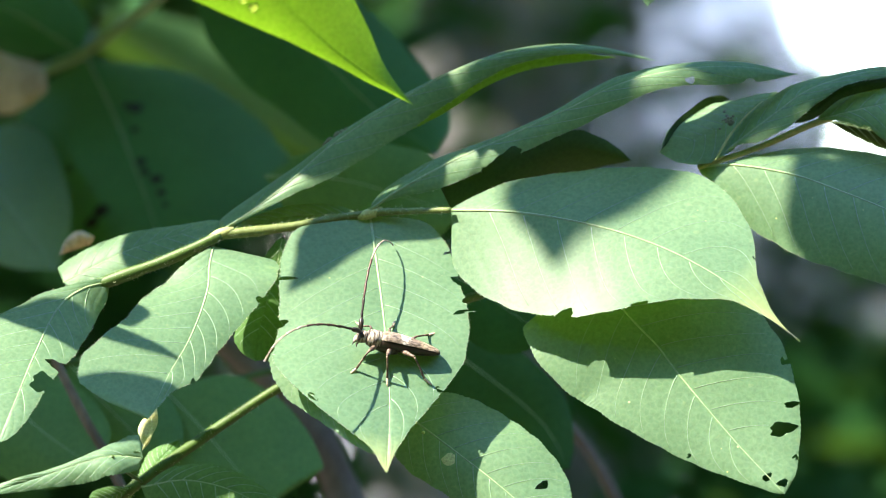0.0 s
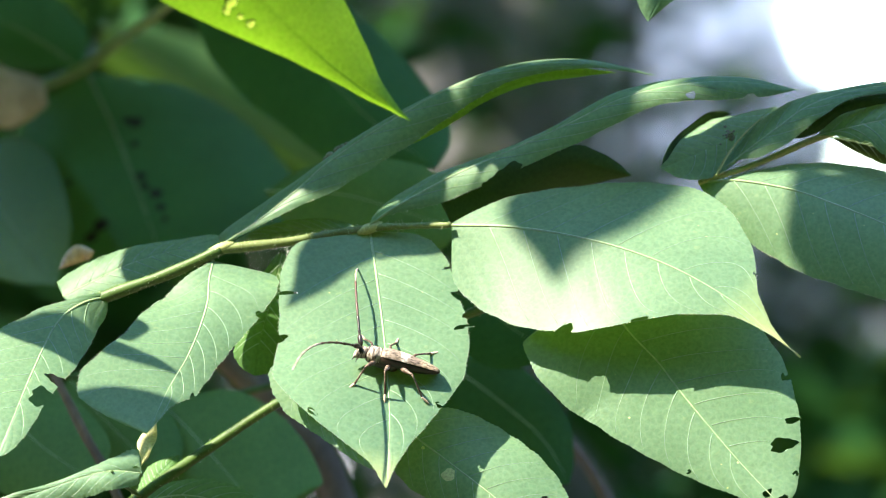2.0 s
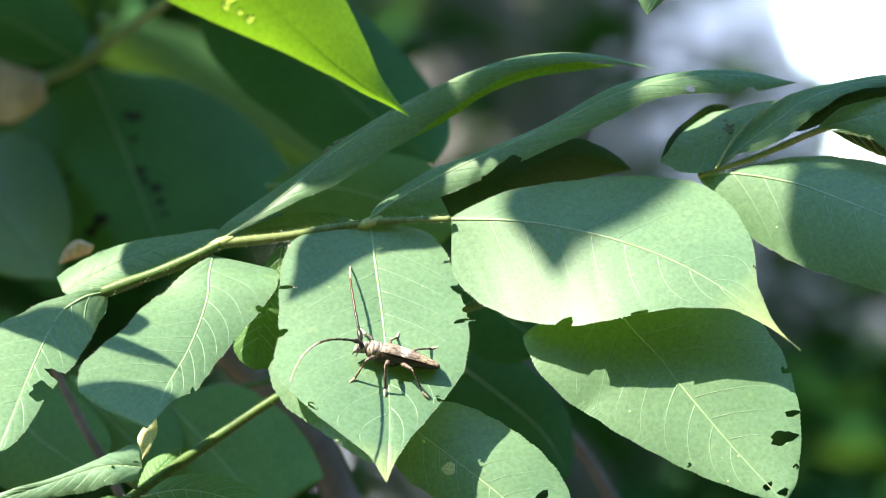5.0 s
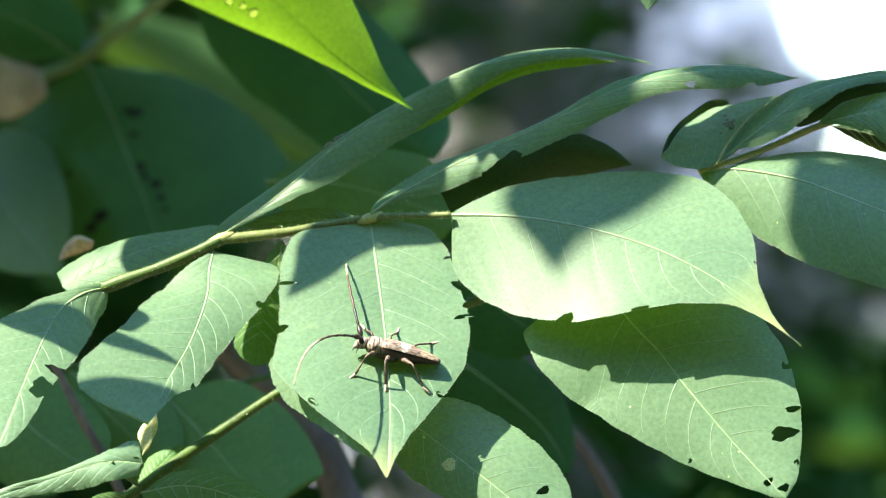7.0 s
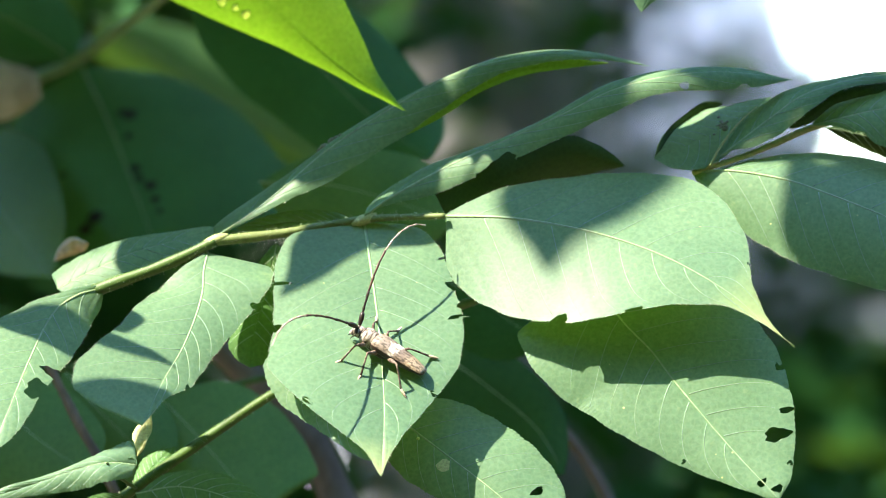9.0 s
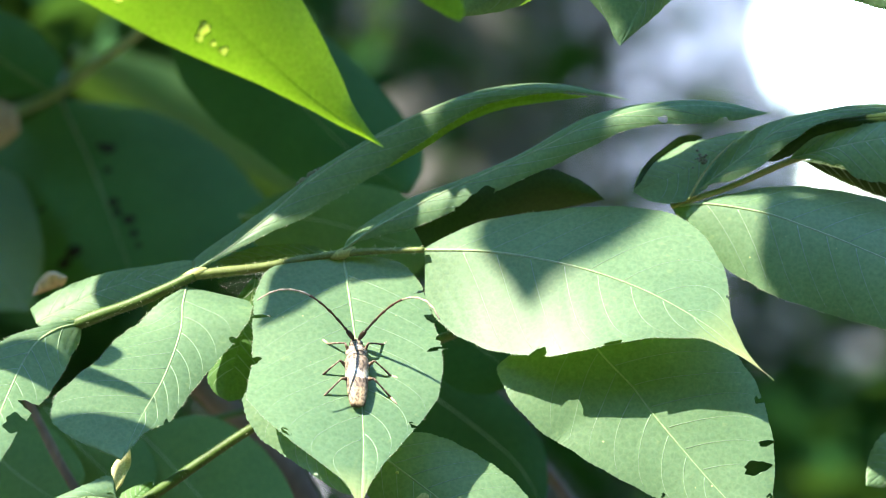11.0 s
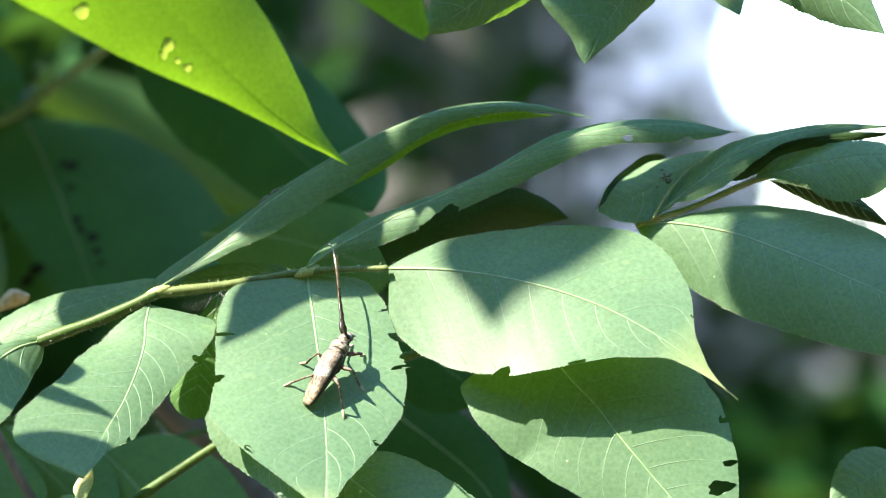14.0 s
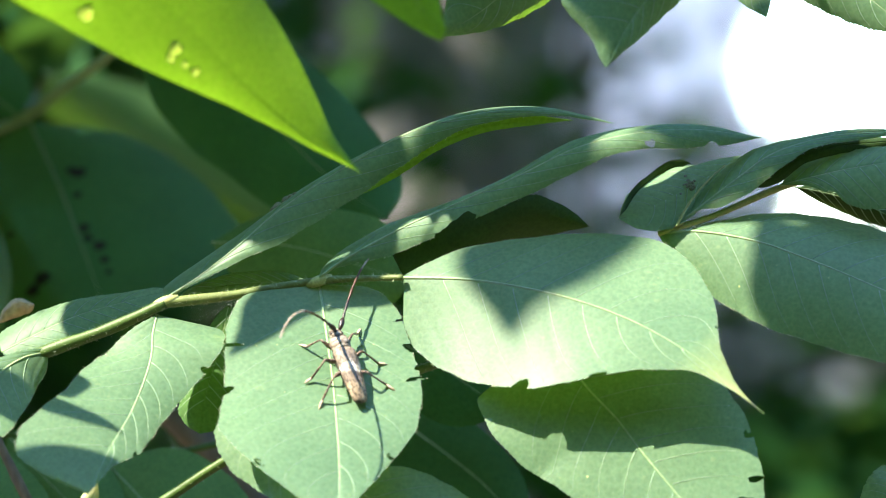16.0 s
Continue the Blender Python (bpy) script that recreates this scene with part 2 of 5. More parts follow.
def tube_data(path, radii, sides=6):
    """Vertices and faces of a closed tube along path."""
    p = np.asarray(path, float)
    t = np.gradient(p, axis=0)
    t /= np.maximum(np.linalg.norm(t, axis=1), 1e-12)[:, None]
    ref = np.array((0.31, 0.62, 0.72))
    a = np.cross(t, ref)
    a /= np.linalg.norm(a, axis=1)[:, None]
    b = np.cross(t, a)
    ang = np.linspace(0, 2 * math.pi, sides, endpoint=False)
    r = np.asarray(radii, float)[:, None, None]
    v = p[:, None] + r * (np.cos(ang)[None, :, None] * a[:, None] + np.sin(ang)[None, :, None] * b[:, None])
    n = len(p)
    v = v.reshape(-1, 3)
    f = [(i * sides + j, i * sides + (j + 1) % sides, (i + 1) * sides + (j + 1) % sides, (i + 1) * sides + j)
         for i in range(n - 1) for j in range(sides)]
    f += [tuple(range(sides - 1, -1, -1)), tuple((n - 1) * sides + j for j in range(sides))]
    return v, f


def tube(name, path, radii, material, parent, sides=6, label=""):
    v, f = tube_data(path, radii, sides)
    return mesh_object(name, v, f, material, parent, label)


MM = 0.001


def leaflet(parent, base, mid, left, right, tilt, curl=0.25, bites=(), material=None, label="", seed=1, tooth=0.36,
            veins=11, fine=True, wave=0.5, puff=0.075, name="leaflet", tip=2.0, rib=True, fringe=0):
    """A leaf blade with its midrib and side veins, in mm from its base; bites: (s, u, half length, half breadth in mm)."""
    material = material or LEAF
    ns, nu = (250, 26) if fine else (120, 16)
    grid, nn = blade_grid(mid, left, right, tilt, curl, ns, nu, tooth if fine else 0, seed, wave, puff, veins)
    cols = 2 * nu + 1
    keep = np.ones((ns, 2 * nu), bool)
    rng = np.random.RandomState(seed + 50)
    for s, u, a, b in bites:
        i, j = int(np.clip(s * ns, 1, ns - 1)), int(np.clip((u + 1) * nu, 0, 2 * nu))
        c = grid[i, j].copy()
        e1 = grid[i + 1, j] - grid[i - 1, j]
        e1 /= max(np.linalg.norm(e1), 1e-9)
        e2 = np.cross(nn[i, j], e1)
        d = grid - c
        x, y = d @ e1, d @ e2
        ang = np.arctan2(y / b, x / a)
        wob = 1 + 0.16 * np.sin(3 * ang + rng.uniform(0, 6)) + 0.09 * np.sin(7 * ang + rng.uniform(0, 6))
        r = np.sqrt((x / a) ** 2 + (y / b) ** 2) / wob
        r[np.abs(d).max(2) > 3 * max(a, b)] = 9
        gone = r < 1
        keep &= ~(gone[:-1, :-1] & gone[1:, :-1] & gone[:-1, 1:] & gone[1:, 1:])
        # the rim of the bite
        grid[gone] = (c + d / np.maximum(r, 0.05)[..., None])[gone]
    faces = [(i * cols + j, (i + 1) * cols + j, (i + 1) * cols + j + 1, i * cols + j + 1)
             for i in range(ns) for j in range(2 * nu) if keep[i, j]]
    ob = mesh_object(name, grid.reshape(-1, 3) * MM, faces, material, parent, label)
    ob.location = base
    # yellowing towards an old tip
    old = np.repeat(np.clip((np.linspace(0, 1, ns + 1) - tip) / 0.2, 0, 1), cols)
    ob.data.attributes.new("old_tip", "FLOAT", "POINT").data.foreach_set("value", old.astype(np.float32) * 0.8)
    # short pale hairs along the margin
    if fringe:
        vs, fs = [], []
        for _ in range(int(fringe * 1.7)):
            i, right = rng.randint(3, ns - 2), rng.rand() < 0.5
            j, j2 = (cols - 1, cols - 4) if right else (0, 3)
            if not keep[i, -1 if right else 0]:
                continue
            c, d = grid[i, j], grid[i, j] - grid[i, j2]
            d = d / max(np.linalg.norm(d), 1e-9) + rng.normal(size=3) * 0.45
            d /= np.linalg.norm(d)
            L = rng.uniform(0.15, 0.5)
            v, f = tube_data([c - d * 0.1, c + d * L * 0.6, c + d * L + nn[i, j] * 0.1], [0.03, 0.02, 0.008], 3)
            fs += [tuple(k + len(vs) for k in ff) for ff in f]
            vs += list(v * MM)
        tagged(mesh_object("hairs", vs, fs, HAIR, ob), kind="stuff")
    # midrib and side veins stand a little proud of the blade
    length = np.linalg.norm(np.diff(grid[:, nu], axis=0), axis=1).sum()
    step = max(1, ns // 60)
    line = grid[::step, nu] - nn[::step, nu] * 0.10
    q = np.linspace(0, 1, len(line))
    if rib:
        tube("midrib", line * MM, (0.31 * (1 - q) + 0.13) * MM * min(1.0, length / 70), RIB, ob, 5)
    if fine:
        us = np.linspace(0.03, 0.93, 11)
        for sgn in (1, -1):
            for k in range(1, int(veins * 0.84)):
                s0 = (k + 0.25 * sgn * 0.5) / veins
                path = []
                for uu in us:
                    ss = s0 + 0.17 * uu ** 1.15 + 0.03 * uu ** 5
                    if ss > 0.985:
                        break
                    i, j = ss * ns, nu + sgn * uu * nu
                    i0, j0 = int(i), int(math.floor(j))
                    fi, fj = i - i0, j - j0
                    i1, j1 = min(i0 + 1, ns), min(j0 + 1, 2 * nu)
                    if not keep[min(i0, ns - 1), min(max(j0, 0), 2 * nu - 1)]:
                        break
                    g = (grid[i0, j0] * (1 - fi) * (1 - fj) + grid[i1, j0] * fi * (1 - fj)
                         + grid[i0, j1] * (1 - fi) * fj + grid[i1, j1] * fi * fj)
                    path.append(g + nn[i0, j0] * -0.04)
                if len(path) > 3:
                    path = catmull(path, 14)
                    tube("side_vein", path * MM, np.linspace(0.17, 0.075, len(path)) * MM, VEIN, ob, 4)
    return ob


def rachis(parent, pts, r0, r1, label="", hairs=0, seed=3, material=None, name="rachis"):
    """A green leaf stalk through pts (mm), swollen and hairy as it is."""
    path = catmull(pts, 60)
    q = np.linspace(0, 1, 61)
    rad = (r0 + (r1 - r0) * q) * (1 + 0.06 * np.sin(q * 23 + seed))
    ob = tube(name, path * MM, rad * MM, material or STEM, parent, 10, label)
    if hairs:
        rng = np.random.RandomState(seed)
        vs, fs = [], []
        for _ in range(hairs):
            i = rng.randint(0, 60)
            d = rng.normal(size=3)
            d /= np.linalg.norm(d)
            c = path[i] + (path[i + 1] - path[i]) * rng.rand()
            v, f = tube_data([c, c + d * (rad[i] + 0.25), c + d * (rad[i] + rng.uniform(0.4, 0.95))], [0.05, 0.035, 0.012], 3)
            fs += [tuple(k + len(vs) for k in ff) for ff in f]
            vs += list(v * MM)
        tagged(mesh_object("hairs", vs, fs, HAIR, ob), kind="stuff")
    return ob


def bump_on(leaf, at, normal, r, h, material, name, label=""):
    """A small rounded swelling on a leaf: at and normal in the leaf's space, mm."""
    n = Vector(normal).normalized()
    turn = n.to_track_quat("Z", "Y").to_matrix()
    vs, fs, rings, sides = [], [], 5, 10
    for i in range(rings):
        a = math.pi * 0.5 * i / (rings - 1)
        for k in range(sides):
            w = 2 * math.pi * k / sides
            q = 1 + 0.12 * math.sin(3 * w + r * 9)
            v = turn @ Vector((r * q * math.cos(a) * math.cos(w), r * math.cos(a) * math.sin(w), h * math.sin(a) - 0.05))
            vs.append((Vector(at) + v) * MM)
    fs = [(i * sides + k, i * sides + (k + 1) % sides, (i + 1) * sides + (k + 1) % sides, (i + 1) * sides + k) for i in range(rings - 1) for k in range(sides)]
    return mesh_object(name, vs, fs, material, leaf, label)


def thing(name, label, category, group="", at=(0, 0, 0)):
    ob = new(name)
    ob.location = at
    return tagged(ob, label, category, group)


# ---- leaves ----
main_leaf = thing("compound_leaf", "green pinnate leaf with chewed serrated leaflets in dappled sun", "leaf")
# one stalk in two colours: darker here for its shade, paler beyond
rachis(main_leaf, [(-110.4, 16, 1481.9), (-99.3, 12, 1487.7), (-87.7, 9, 1492.1), (-73.3, 9, 1497.4), (-59.4, 9, 1503.8)], 1.9, 1.5, hairs=500, seed=3)
rachis(main_leaf, [(-59.4, 9, 1503.8), (-41.5, 10, 1505.9), (-19.6, 11, 1509.6), (2.1, 6, 1510.4)], 1.45, 0.75, hairs=600, seed=17, material=STEM_LIT, name="stalk")
leaf_g = leaflet(main_leaf, (-0.0196, 0.012, 1.5088),
    [(0, 0, 0), (2.1, -9.6, -13.2), (4.5, -22.8, -30.9), (5.9, -37.1, -49.6), (5.2, -50, -66)],
    (10.4, 16.3, 19.4, 21.1, 22.3, 20.4, 12.8, 5.8, 1.9, 0.7),
    (18.6, 22.7, 25.3, 26.7, 27.7, 29.8, 23.5, 14.4, 4.3, 1.6), (11, 11, -4, -4),
    bites=[(0.23, 0.95, 0.6, 2.7), (0.41, 1, 1.35, 2.4), (0.17, -1, 0.6, 2.7), (0.28, -1, 1.5, 2.1), (0.4, -0.95, 0.6, 3.3), (0.73, 0.95, 2.1, 0.75), (0.36, -1, 0.9, 1.2), (0.69, -0.97, 0.8, 2.6)], curl=0.05, seed=1, fringe=320, tip=0.85)
leaf_e = leaflet(main_leaf, (0.0021, 0.008, 1.5104),
    [(0, 0, 0), (15.3, -5.1, -0.4), (30.2, -10.2, -2.5), (44.9, -15.3, -6.1), (59.5, -20.7, -11.8), (73.8, -26.5, -20.3), (82.3, -30.4, -27.9), (90.1, -34, -34.2)],
    (2, 6.6, 12.3, 18.2, 23.2, 26.9, 19.6, 5.7, 1.5, 0.5),
    (14.5, 20.7, 25.2, 28.2, 27.1, 20.9, 10.3, 2.9, 0.4, 0.1), (18, 28, -46, -30),
    bites=[(0.40, 1.0, 2.3, 2.2), (0.56, -0.9, 1.8, 0.45), (0.6, 1, 2.4, 0.9), (0.77, -0.95, 0.9, 0.6)], curl=-0.02, seed=2, fringe=420, wave=0.7, tip=0.75)
leaf_h = leaflet(main_leaf, (-0.0615, 0.009, 1.5008),
    [(0, 0, 0), (-0.8, -4, -5.1), (-0.9, -9, -11.1), (-2.9, -15, -18.8), (-5.8, -21, -26.1), (-9.8, -27, -33.3), (-12.8, -33, -40.4), (-14.5, -37, -44.6)],
    (17, 18.4, 18.2, 13.9, 10.1, 7.8, 7, 2.6, 1, 0.5),
    (1.1, 4.3, 9.3, 13.6, 16.6, 17.7, 20, 22.7, 20.5, 13), (-3, -3, 3, 3),
    bites=[(0.26, -1, 0.9, 1.8), (0.72, -1, 0.75, 1.35)], curl=0.06, fringe=300, seed=4, tip=0.95)
leaf_h2 = leaflet(main_leaf, (-0.0772, -0.003, 1.4595),
    [(0, 0, 0), (0.1, -1.1, -4.9), (-0.7, -2.2, -9.3), (-2.1, -3, -12.7)],
    (0.2, 0.7, 1.4, 1.6, 1.5, 1.3, 1, 0.7, 0.3, 0.1),
    (0.2, 0.7, 1.5, 2.8, 3.7, 4.3, 3.4, 2, 0.9, 0.3), (-25, -25, 20, 20), curl=0.3, seed=22, material=DRY, tooth=0.3, rib=False, veins=1)
leaf_i = leaflet(main_leaf, (-0.0896, 0.0090, 1.4912),
    [(0.0, 0.0, 0.0), (-6.7, -3.0, -1.9), (-12.8, -8.0, -7.0), (-17.5, -19.0, -18.5), (-21.5, -31.0, -30.9), (-24.9, -39.0, -41.2)],
    (3.9, 7.2, 9.4, 10.7, 10.0, 8.1, 6.2, 5.2, 3.7, 2),
    (1.0, 1.6, 2.6, 7.8, 14.9, 17.0, 17.0, 14.4, 10.2, 4), (-6, -6, 6, 6),
    bites=[(0.55, -0.85, 1.6, 3.6), (0.66, -0.75, 3.2, 3.4)], curl=0.08, fringe=220, seed=5)
leaf_j = leaflet(main_leaf, (-0.1023, 0.014, 1.491),
    [(0, 0, 0), (5.7, 1.1, 3), (18.4, 3.6, 9.1), (31.2, 5.9, 13), (43.4, 8, 16)],
    (6.7, 7.3, 7.5, 7.4, 6.4, 5.2, 4.4, 3.5, 2.5, 1.2),
    (3.5, 5.4, 6.4, 6.9, 7.2, 6.7, 6, 5.6, 3.9, 1.5), (35, 35, -35, -35), curl=0.2, seed=6, tooth=0.3)
leaf_n2 = leaflet(main_leaf, (-0.0219, 0.014, 1.509),
    [(0, 0, 0), (-12.3, 4.2, 0.3), (-24.8, 8.5, -0.8), (-34.9, 12, -3.3)],
    (0.2, 0.7, 1.6, 2.9, 3.7, 4, 3.8, 2.8, 1.2, 0.4),
    (0.3, 1.2, 2.1, 2.8, 3, 2.9, 2.3, 1.7, 1.1, 0.4), (10, 10, 10, 10), seed=7, tooth=0.2)
leaf_b = leaflet(main_leaf, (-0.0594, 0.01, 1.505),
    [(0, 0, 0), (8.7, 2, 5.8), (19.2, 4, 14.2), (29.1, 6, 22.9), (43.5, 8, 32.6), (61.9, 9, 42.9), (81.8, 10, 48.7), (100.2, 11, 49.7), (117.1, 12, 46.1)],
    (10.5, 13.2, 11.7, 4.2, 2.9, 1.9, 4.5, 3.3, 1.2, 0.8),
    (0.3, 1.3, 3.5, 7.7, 8, 6.5, 3, 2.2, 1.2, 0.4), (42, 25, -55, -55), curl=0.35, seed=8, fringe=260)
# added blade for leaf_b's backlit underside; the glow is its bright colour
leaf_b2 = leaflet(main_leaf, (-0.0128, 0.0185, 1.533),
    [(0, 0, 0), (12.2, 2, 6.2), (23, 3, 12.2), (35.3, 4, 17), (47.6, 4.5, 18.9), (59.9, 5.5, 19.1)],
    (0.2, 0.6, 1.3, 2, 2.5, 2.6, 2.3, 1.6, 0.7, 0.3),
    (1.2, 2.5, 2.6, 2.3, 1.6, 1.5, 1.5, 1.3, 0.6, 0.2), (0, 0, 0, 0), seed=21, material=LEAF_YOUNG, tooth=0.3, veins=1, rib=False, wave=0.1)
leaf_c = leaflet(main_leaf, (-0.0196, 0.01, 1.5105),
    [(0, 0, 0), (6.8, 1, 4.8), (22.1, 3, 13.2), (37.3, 3, 20), (52.3, -2, 26.7), (67.1, -8, 33.6), (82.1, -7, 37.2), (97.6, -2, 38.4), (115.1, 4, 36.6)],
    (3.4, 5.6, 6.6, 4.2, 2.8, 4.4, 4.6, 3.8, 3.1, 1.2),
    (0.2, 1.7, 4.8, 6.2, 5.7, 5.9, 4.3, 4.8, 3.3, 1.4), (35, 35, -50, -50),
    bites=[(0.31, 1, 5.1, 2.4), (0.75, 0.75, 1.35, 1.05), (0.89, 1, 2.1, 1.05), (0.26, 1, 1.2, 0.75)], curl=0.3, seed=9, fringe=300)
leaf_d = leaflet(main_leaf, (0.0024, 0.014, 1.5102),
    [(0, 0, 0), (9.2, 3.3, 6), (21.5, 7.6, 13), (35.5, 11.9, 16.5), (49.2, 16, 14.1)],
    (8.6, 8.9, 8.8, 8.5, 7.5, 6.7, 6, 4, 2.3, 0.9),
    (0.8, 3.1, 5.1, 6.6, 7.9, 8.5, 8.3, 6.5, 3, 1.1), (-30, -30, 20, 20), seed=10, material=LEAF_UNDER_SHADED, veins=1, rib=False)

low_leaf = thing("compound_leaf", "green pinnate leaf on a thick stalk, growing behind the beetle's leaflet", "leaf")
rachis(low_leaf, [(-90.6, 16, 1430), (-82.1, 15, 1436.9), (-63.7, 24, 1449.7), (-44.6, 28, 1462.3), (-22.3, 32, 1473.8), (2.5, 34, 1484.6), (25.3, 14, 1492.5), (39.8, -2, 1494.2)], 1.6, 1.0, hairs=600, seed=4)
rachis(low_leaf, [(-25.4, 31, 1472.3), (-18.8, 8, 1466.9), (-14, -8, 1460.7)], 0.7, 0.5, hairs=0, seed=5, name="stalk")
rachis(low_leaf, [(-81.3, 14, 1437.4), (-82.9, -6, 1440.8), (-84.7, -24, 1444.3), (-84.8, -31, 1446.7)], 0.5, 0.35, hairs=0, seed=16, name="stalk")
rachis(low_leaf, [(-34.7, 30, 1467.7), (-38.4, 26, 1490.8), (-43.2, 14.5, 1503.3)], 0.7, 0.5, hairs=0, seed=6, name="stalk")
leaf_f = leaflet(low_leaf, (0.0399, 0.0005, 1.4942),
    [(0, 0, 0), (9.3, -8, -12.1), (16.6, -11, -19.9), (22.3, -14, -27.6), (35.7, -21, -43.8), (48.2, -28, -57.4)],
    (2.1, 7.5, 14.4, 21.8, 27.9, 27.3, 23.5, 18.1, 10.7, 5.9),
    (23.8, 25.1, 26.2, 25.1, 22.5, 18, 13.1, 8.2, 4, 1.9), (12, 12, -7, -8),
    bites=[(0.64, -0.95, 1.5, 1.2), (0.78, -0.85, 0.9, 2.1), (0.83, -0.62, 1.9, 3.5), (0.93, -0.85, 0.75, 0.9), (0.92, 0.1, 0.9, 1.4), (0.97, -0.25, 1.0, 1.5), (0.7, 0.9, 0.6, 0.75)], curl=0.12, seed=3)
leaf_l = leaflet(low_leaf, (-0.014, -0.008, 1.4607),
    [(0, 0, 0), (6.7, -2.6, -5.8), (14.9, -5.7, -11.9), (26.6, -10.1, -20.6), (38.3, -14.7, -30.1), (47, -18, -36.5)],
    (2.2, 7.3, 12.5, 15.9, 17.3, 17.5, 16.4, 13.2, 7.5, 3),
    (1.8, 6.1, 9.7, 11.4, 10.5, 10, 8.5, 6.4, 3.1, 1.1), (15, 15, -20, -20),
    bites=[(0.74, -0.5, 1.05, 1.95)], curl=0.2, seed=16)
leaf_m1 = leaflet(low_leaf, (-0.0775, -0.028, 1.446),
    [(0, 0, 0), (-7.4, -2, 0.7), (-14.6, -3, -0.7), (-25.9, -5, -4.5), (-44.4, -8, -10.2)],
    (2.8, 3.8, 5, 5.2, 4.2, 3, 2, 1.2, 0.5, 0.2),
    (6.4, 5.8, 3.8, 2, 1.3, 1.3, 1.6, 1.5, 0.8, 0.3), (-10, -10, 40, 40),
    bites=[(0.01, 0.6, 0.3, 1.35)], curl=0.4, seed=17, wave=0.9)
leaf_m2 = leaflet(low_leaf, (-0.0813, 0.014, 1.4359),
    [(0, 0, 0), (12.6, -5.6, 2.2), (26.6, -12, -0.7), (41.9, -20, -8.8)],
    (0.5, 1.8, 3.6, 4.8, 5.9, 5.7, 4.9, 4.2, 2.8, 1.1),
    (3.1, 6.7, 9.5, 11.7, 12.7, 12.7, 11.3, 7.7, 3.3, 1.2), (20, 20, -20, -20), seed=18, material=LEAF_MID)
leaf_m3 = leaflet(low_leaf, (-0.082, 0.014, 1.4362),
    [(0, 0, 0), (3.2, 3.4, 4.4), (7.1, 7.1, 8.7), (10.4, 10, 12)],
    (0.2, 0.8, 1.7, 2.8, 3.7, 4.2, 3.5, 2.1, 0.9, 0.3),
    (0.2, 0.9, 1.9, 3.3, 4, 4.1, 3.8, 2.8, 1.3, 0.4), (20, 20, -20, -20), seed=19, material=LEAF_MID)
leaf_m4 = leaflet(low_leaf, (-0.0828, 0.014, 1.4359),
    [(0, 0, 0), (-7.4, -2.2, -2.6), (-13.3, -4, -5.5)],
    (0.4, 1.8, 3.4, 4.1, 4.2, 4, 3.4, 2.2, 1, 0.3),
    (0.1, 0.4, 0.9, 1.7, 2.3, 2.7, 3, 2.3, 1, 0.4), (20, 20, -20, -20), seed=23, material=LEAF_MID)
leaf_n = leaflet(low_leaf, (-0.0432, 0.0145, 1.5032),
    [(0, 0, 0), (-2.7, -1, -12.2), (-5.7, -2, -22.8), (-7.1, -3, -33.4)],
    (1.2, 2.2, 3.7, 5.3, 6.8, 7.6, 7.5, 6.7, 4.7, 2.6),
    (1, 2, 3.3, 5.2, 5.9, 6.4, 6.5, 6.7, 5, 2.6), (0, 0, 0, 0), seed=20, material=LEAF_MID)
leaf_p = leaflet(low_leaf, (-0.029, -0.002, 1.4822),
    [(0, 0, 0), (-2, -7, -8.8), (0.4, -14, -18.9), (6.5, -22, -28.1), (12.2, -28, -35.2)],
    (2.6, 4.6, 6.1, 7, 7.4, 7.6, 6.6, 4.6, 2.6, 1.2),
    (2.4, 4, 6.1, 14.8, 12.9, 8.2, 5.6, 3.9, 2.2, 1.1), (8, 8, -4, -4), curl=0.1, seed=27)
rachis(low_leaf, [(-32, 30, 1469), (-31, 12, 1478), (-29, -2, 1482.2)], 0.6, 0.4, hairs=0, seed=19, name="stalk")

right_leaf = thing("compound_leaf", "bluish-green shaded pinnate leaf with a hairy stalk", "leaf")
# sunlight on this stalk and rib is put in with the pale node colour
rachis(right_leaf, [(68.4, 10, 1521.8), (72.8, 10, 1523.3), (84.5, 13, 1527.2), (99.9, 15, 1533.8), (109.2, 16, 1536.3), (119.8, 18, 1538.4), (132.9, 22, 1540.4), (157.2, 30, 1545)], 0.75, 1.1, hairs=600, seed=7, material=NODE)
rachis(right_leaf, [(72.8, 7, 1523.7), (76.6, 9, 1530.1), (81.4, 12, 1535.7), (86.2, 15, 1539.9)], 0.4, 0.15, hairs=0, seed=18, material=NODE, name="midrib")
leaf_k1 = leaflet(right_leaf, (0.0684, 0.01, 1.5218),
    [(0, 0, 0), (9.7, -2.1, 0.7), (24.5, -5.4, -1.8), (36.2, -8.2, -5.9), (49.1, -11.3, -11.2), (68.2, -16, -20.2), (82.5, -20, -30.6)],
    (0.1, 0.3, 4.4, 12, 18.2, 20.9, 20.2, 15.2, 7, 2.6),
    (3.7, 10.3, 14.7, 18.6, 20.4, 19.4, 17.6, 15.5, 10.7, 6.2), (25, 25, -35, -30), curl=0.25, seed=11, fringe=420)
leaf_k2 = leaflet(right_leaf, (0.0743, 0.009, 1.5251),
    [(0, 0, 0), (6.9, 1, 5.3), (16, 1, 12.2), (23.6, 1, 17.5), (34.2, 1, 21.2), (44.6, 2, 23), (65.1, 5, 23.9)],
    (0.8, 2.7, 5.5, 7.2, 4.8, 2.8, 1.6, 1.1, 0.5, 0.2),
    (0, 0.6, 3.7, 5.1, 4.6, 2.6, 2.2, 1.4, 0.6, 0.2), (45, 45, -40, -40), curl=0.3, seed=12, fringe=260)
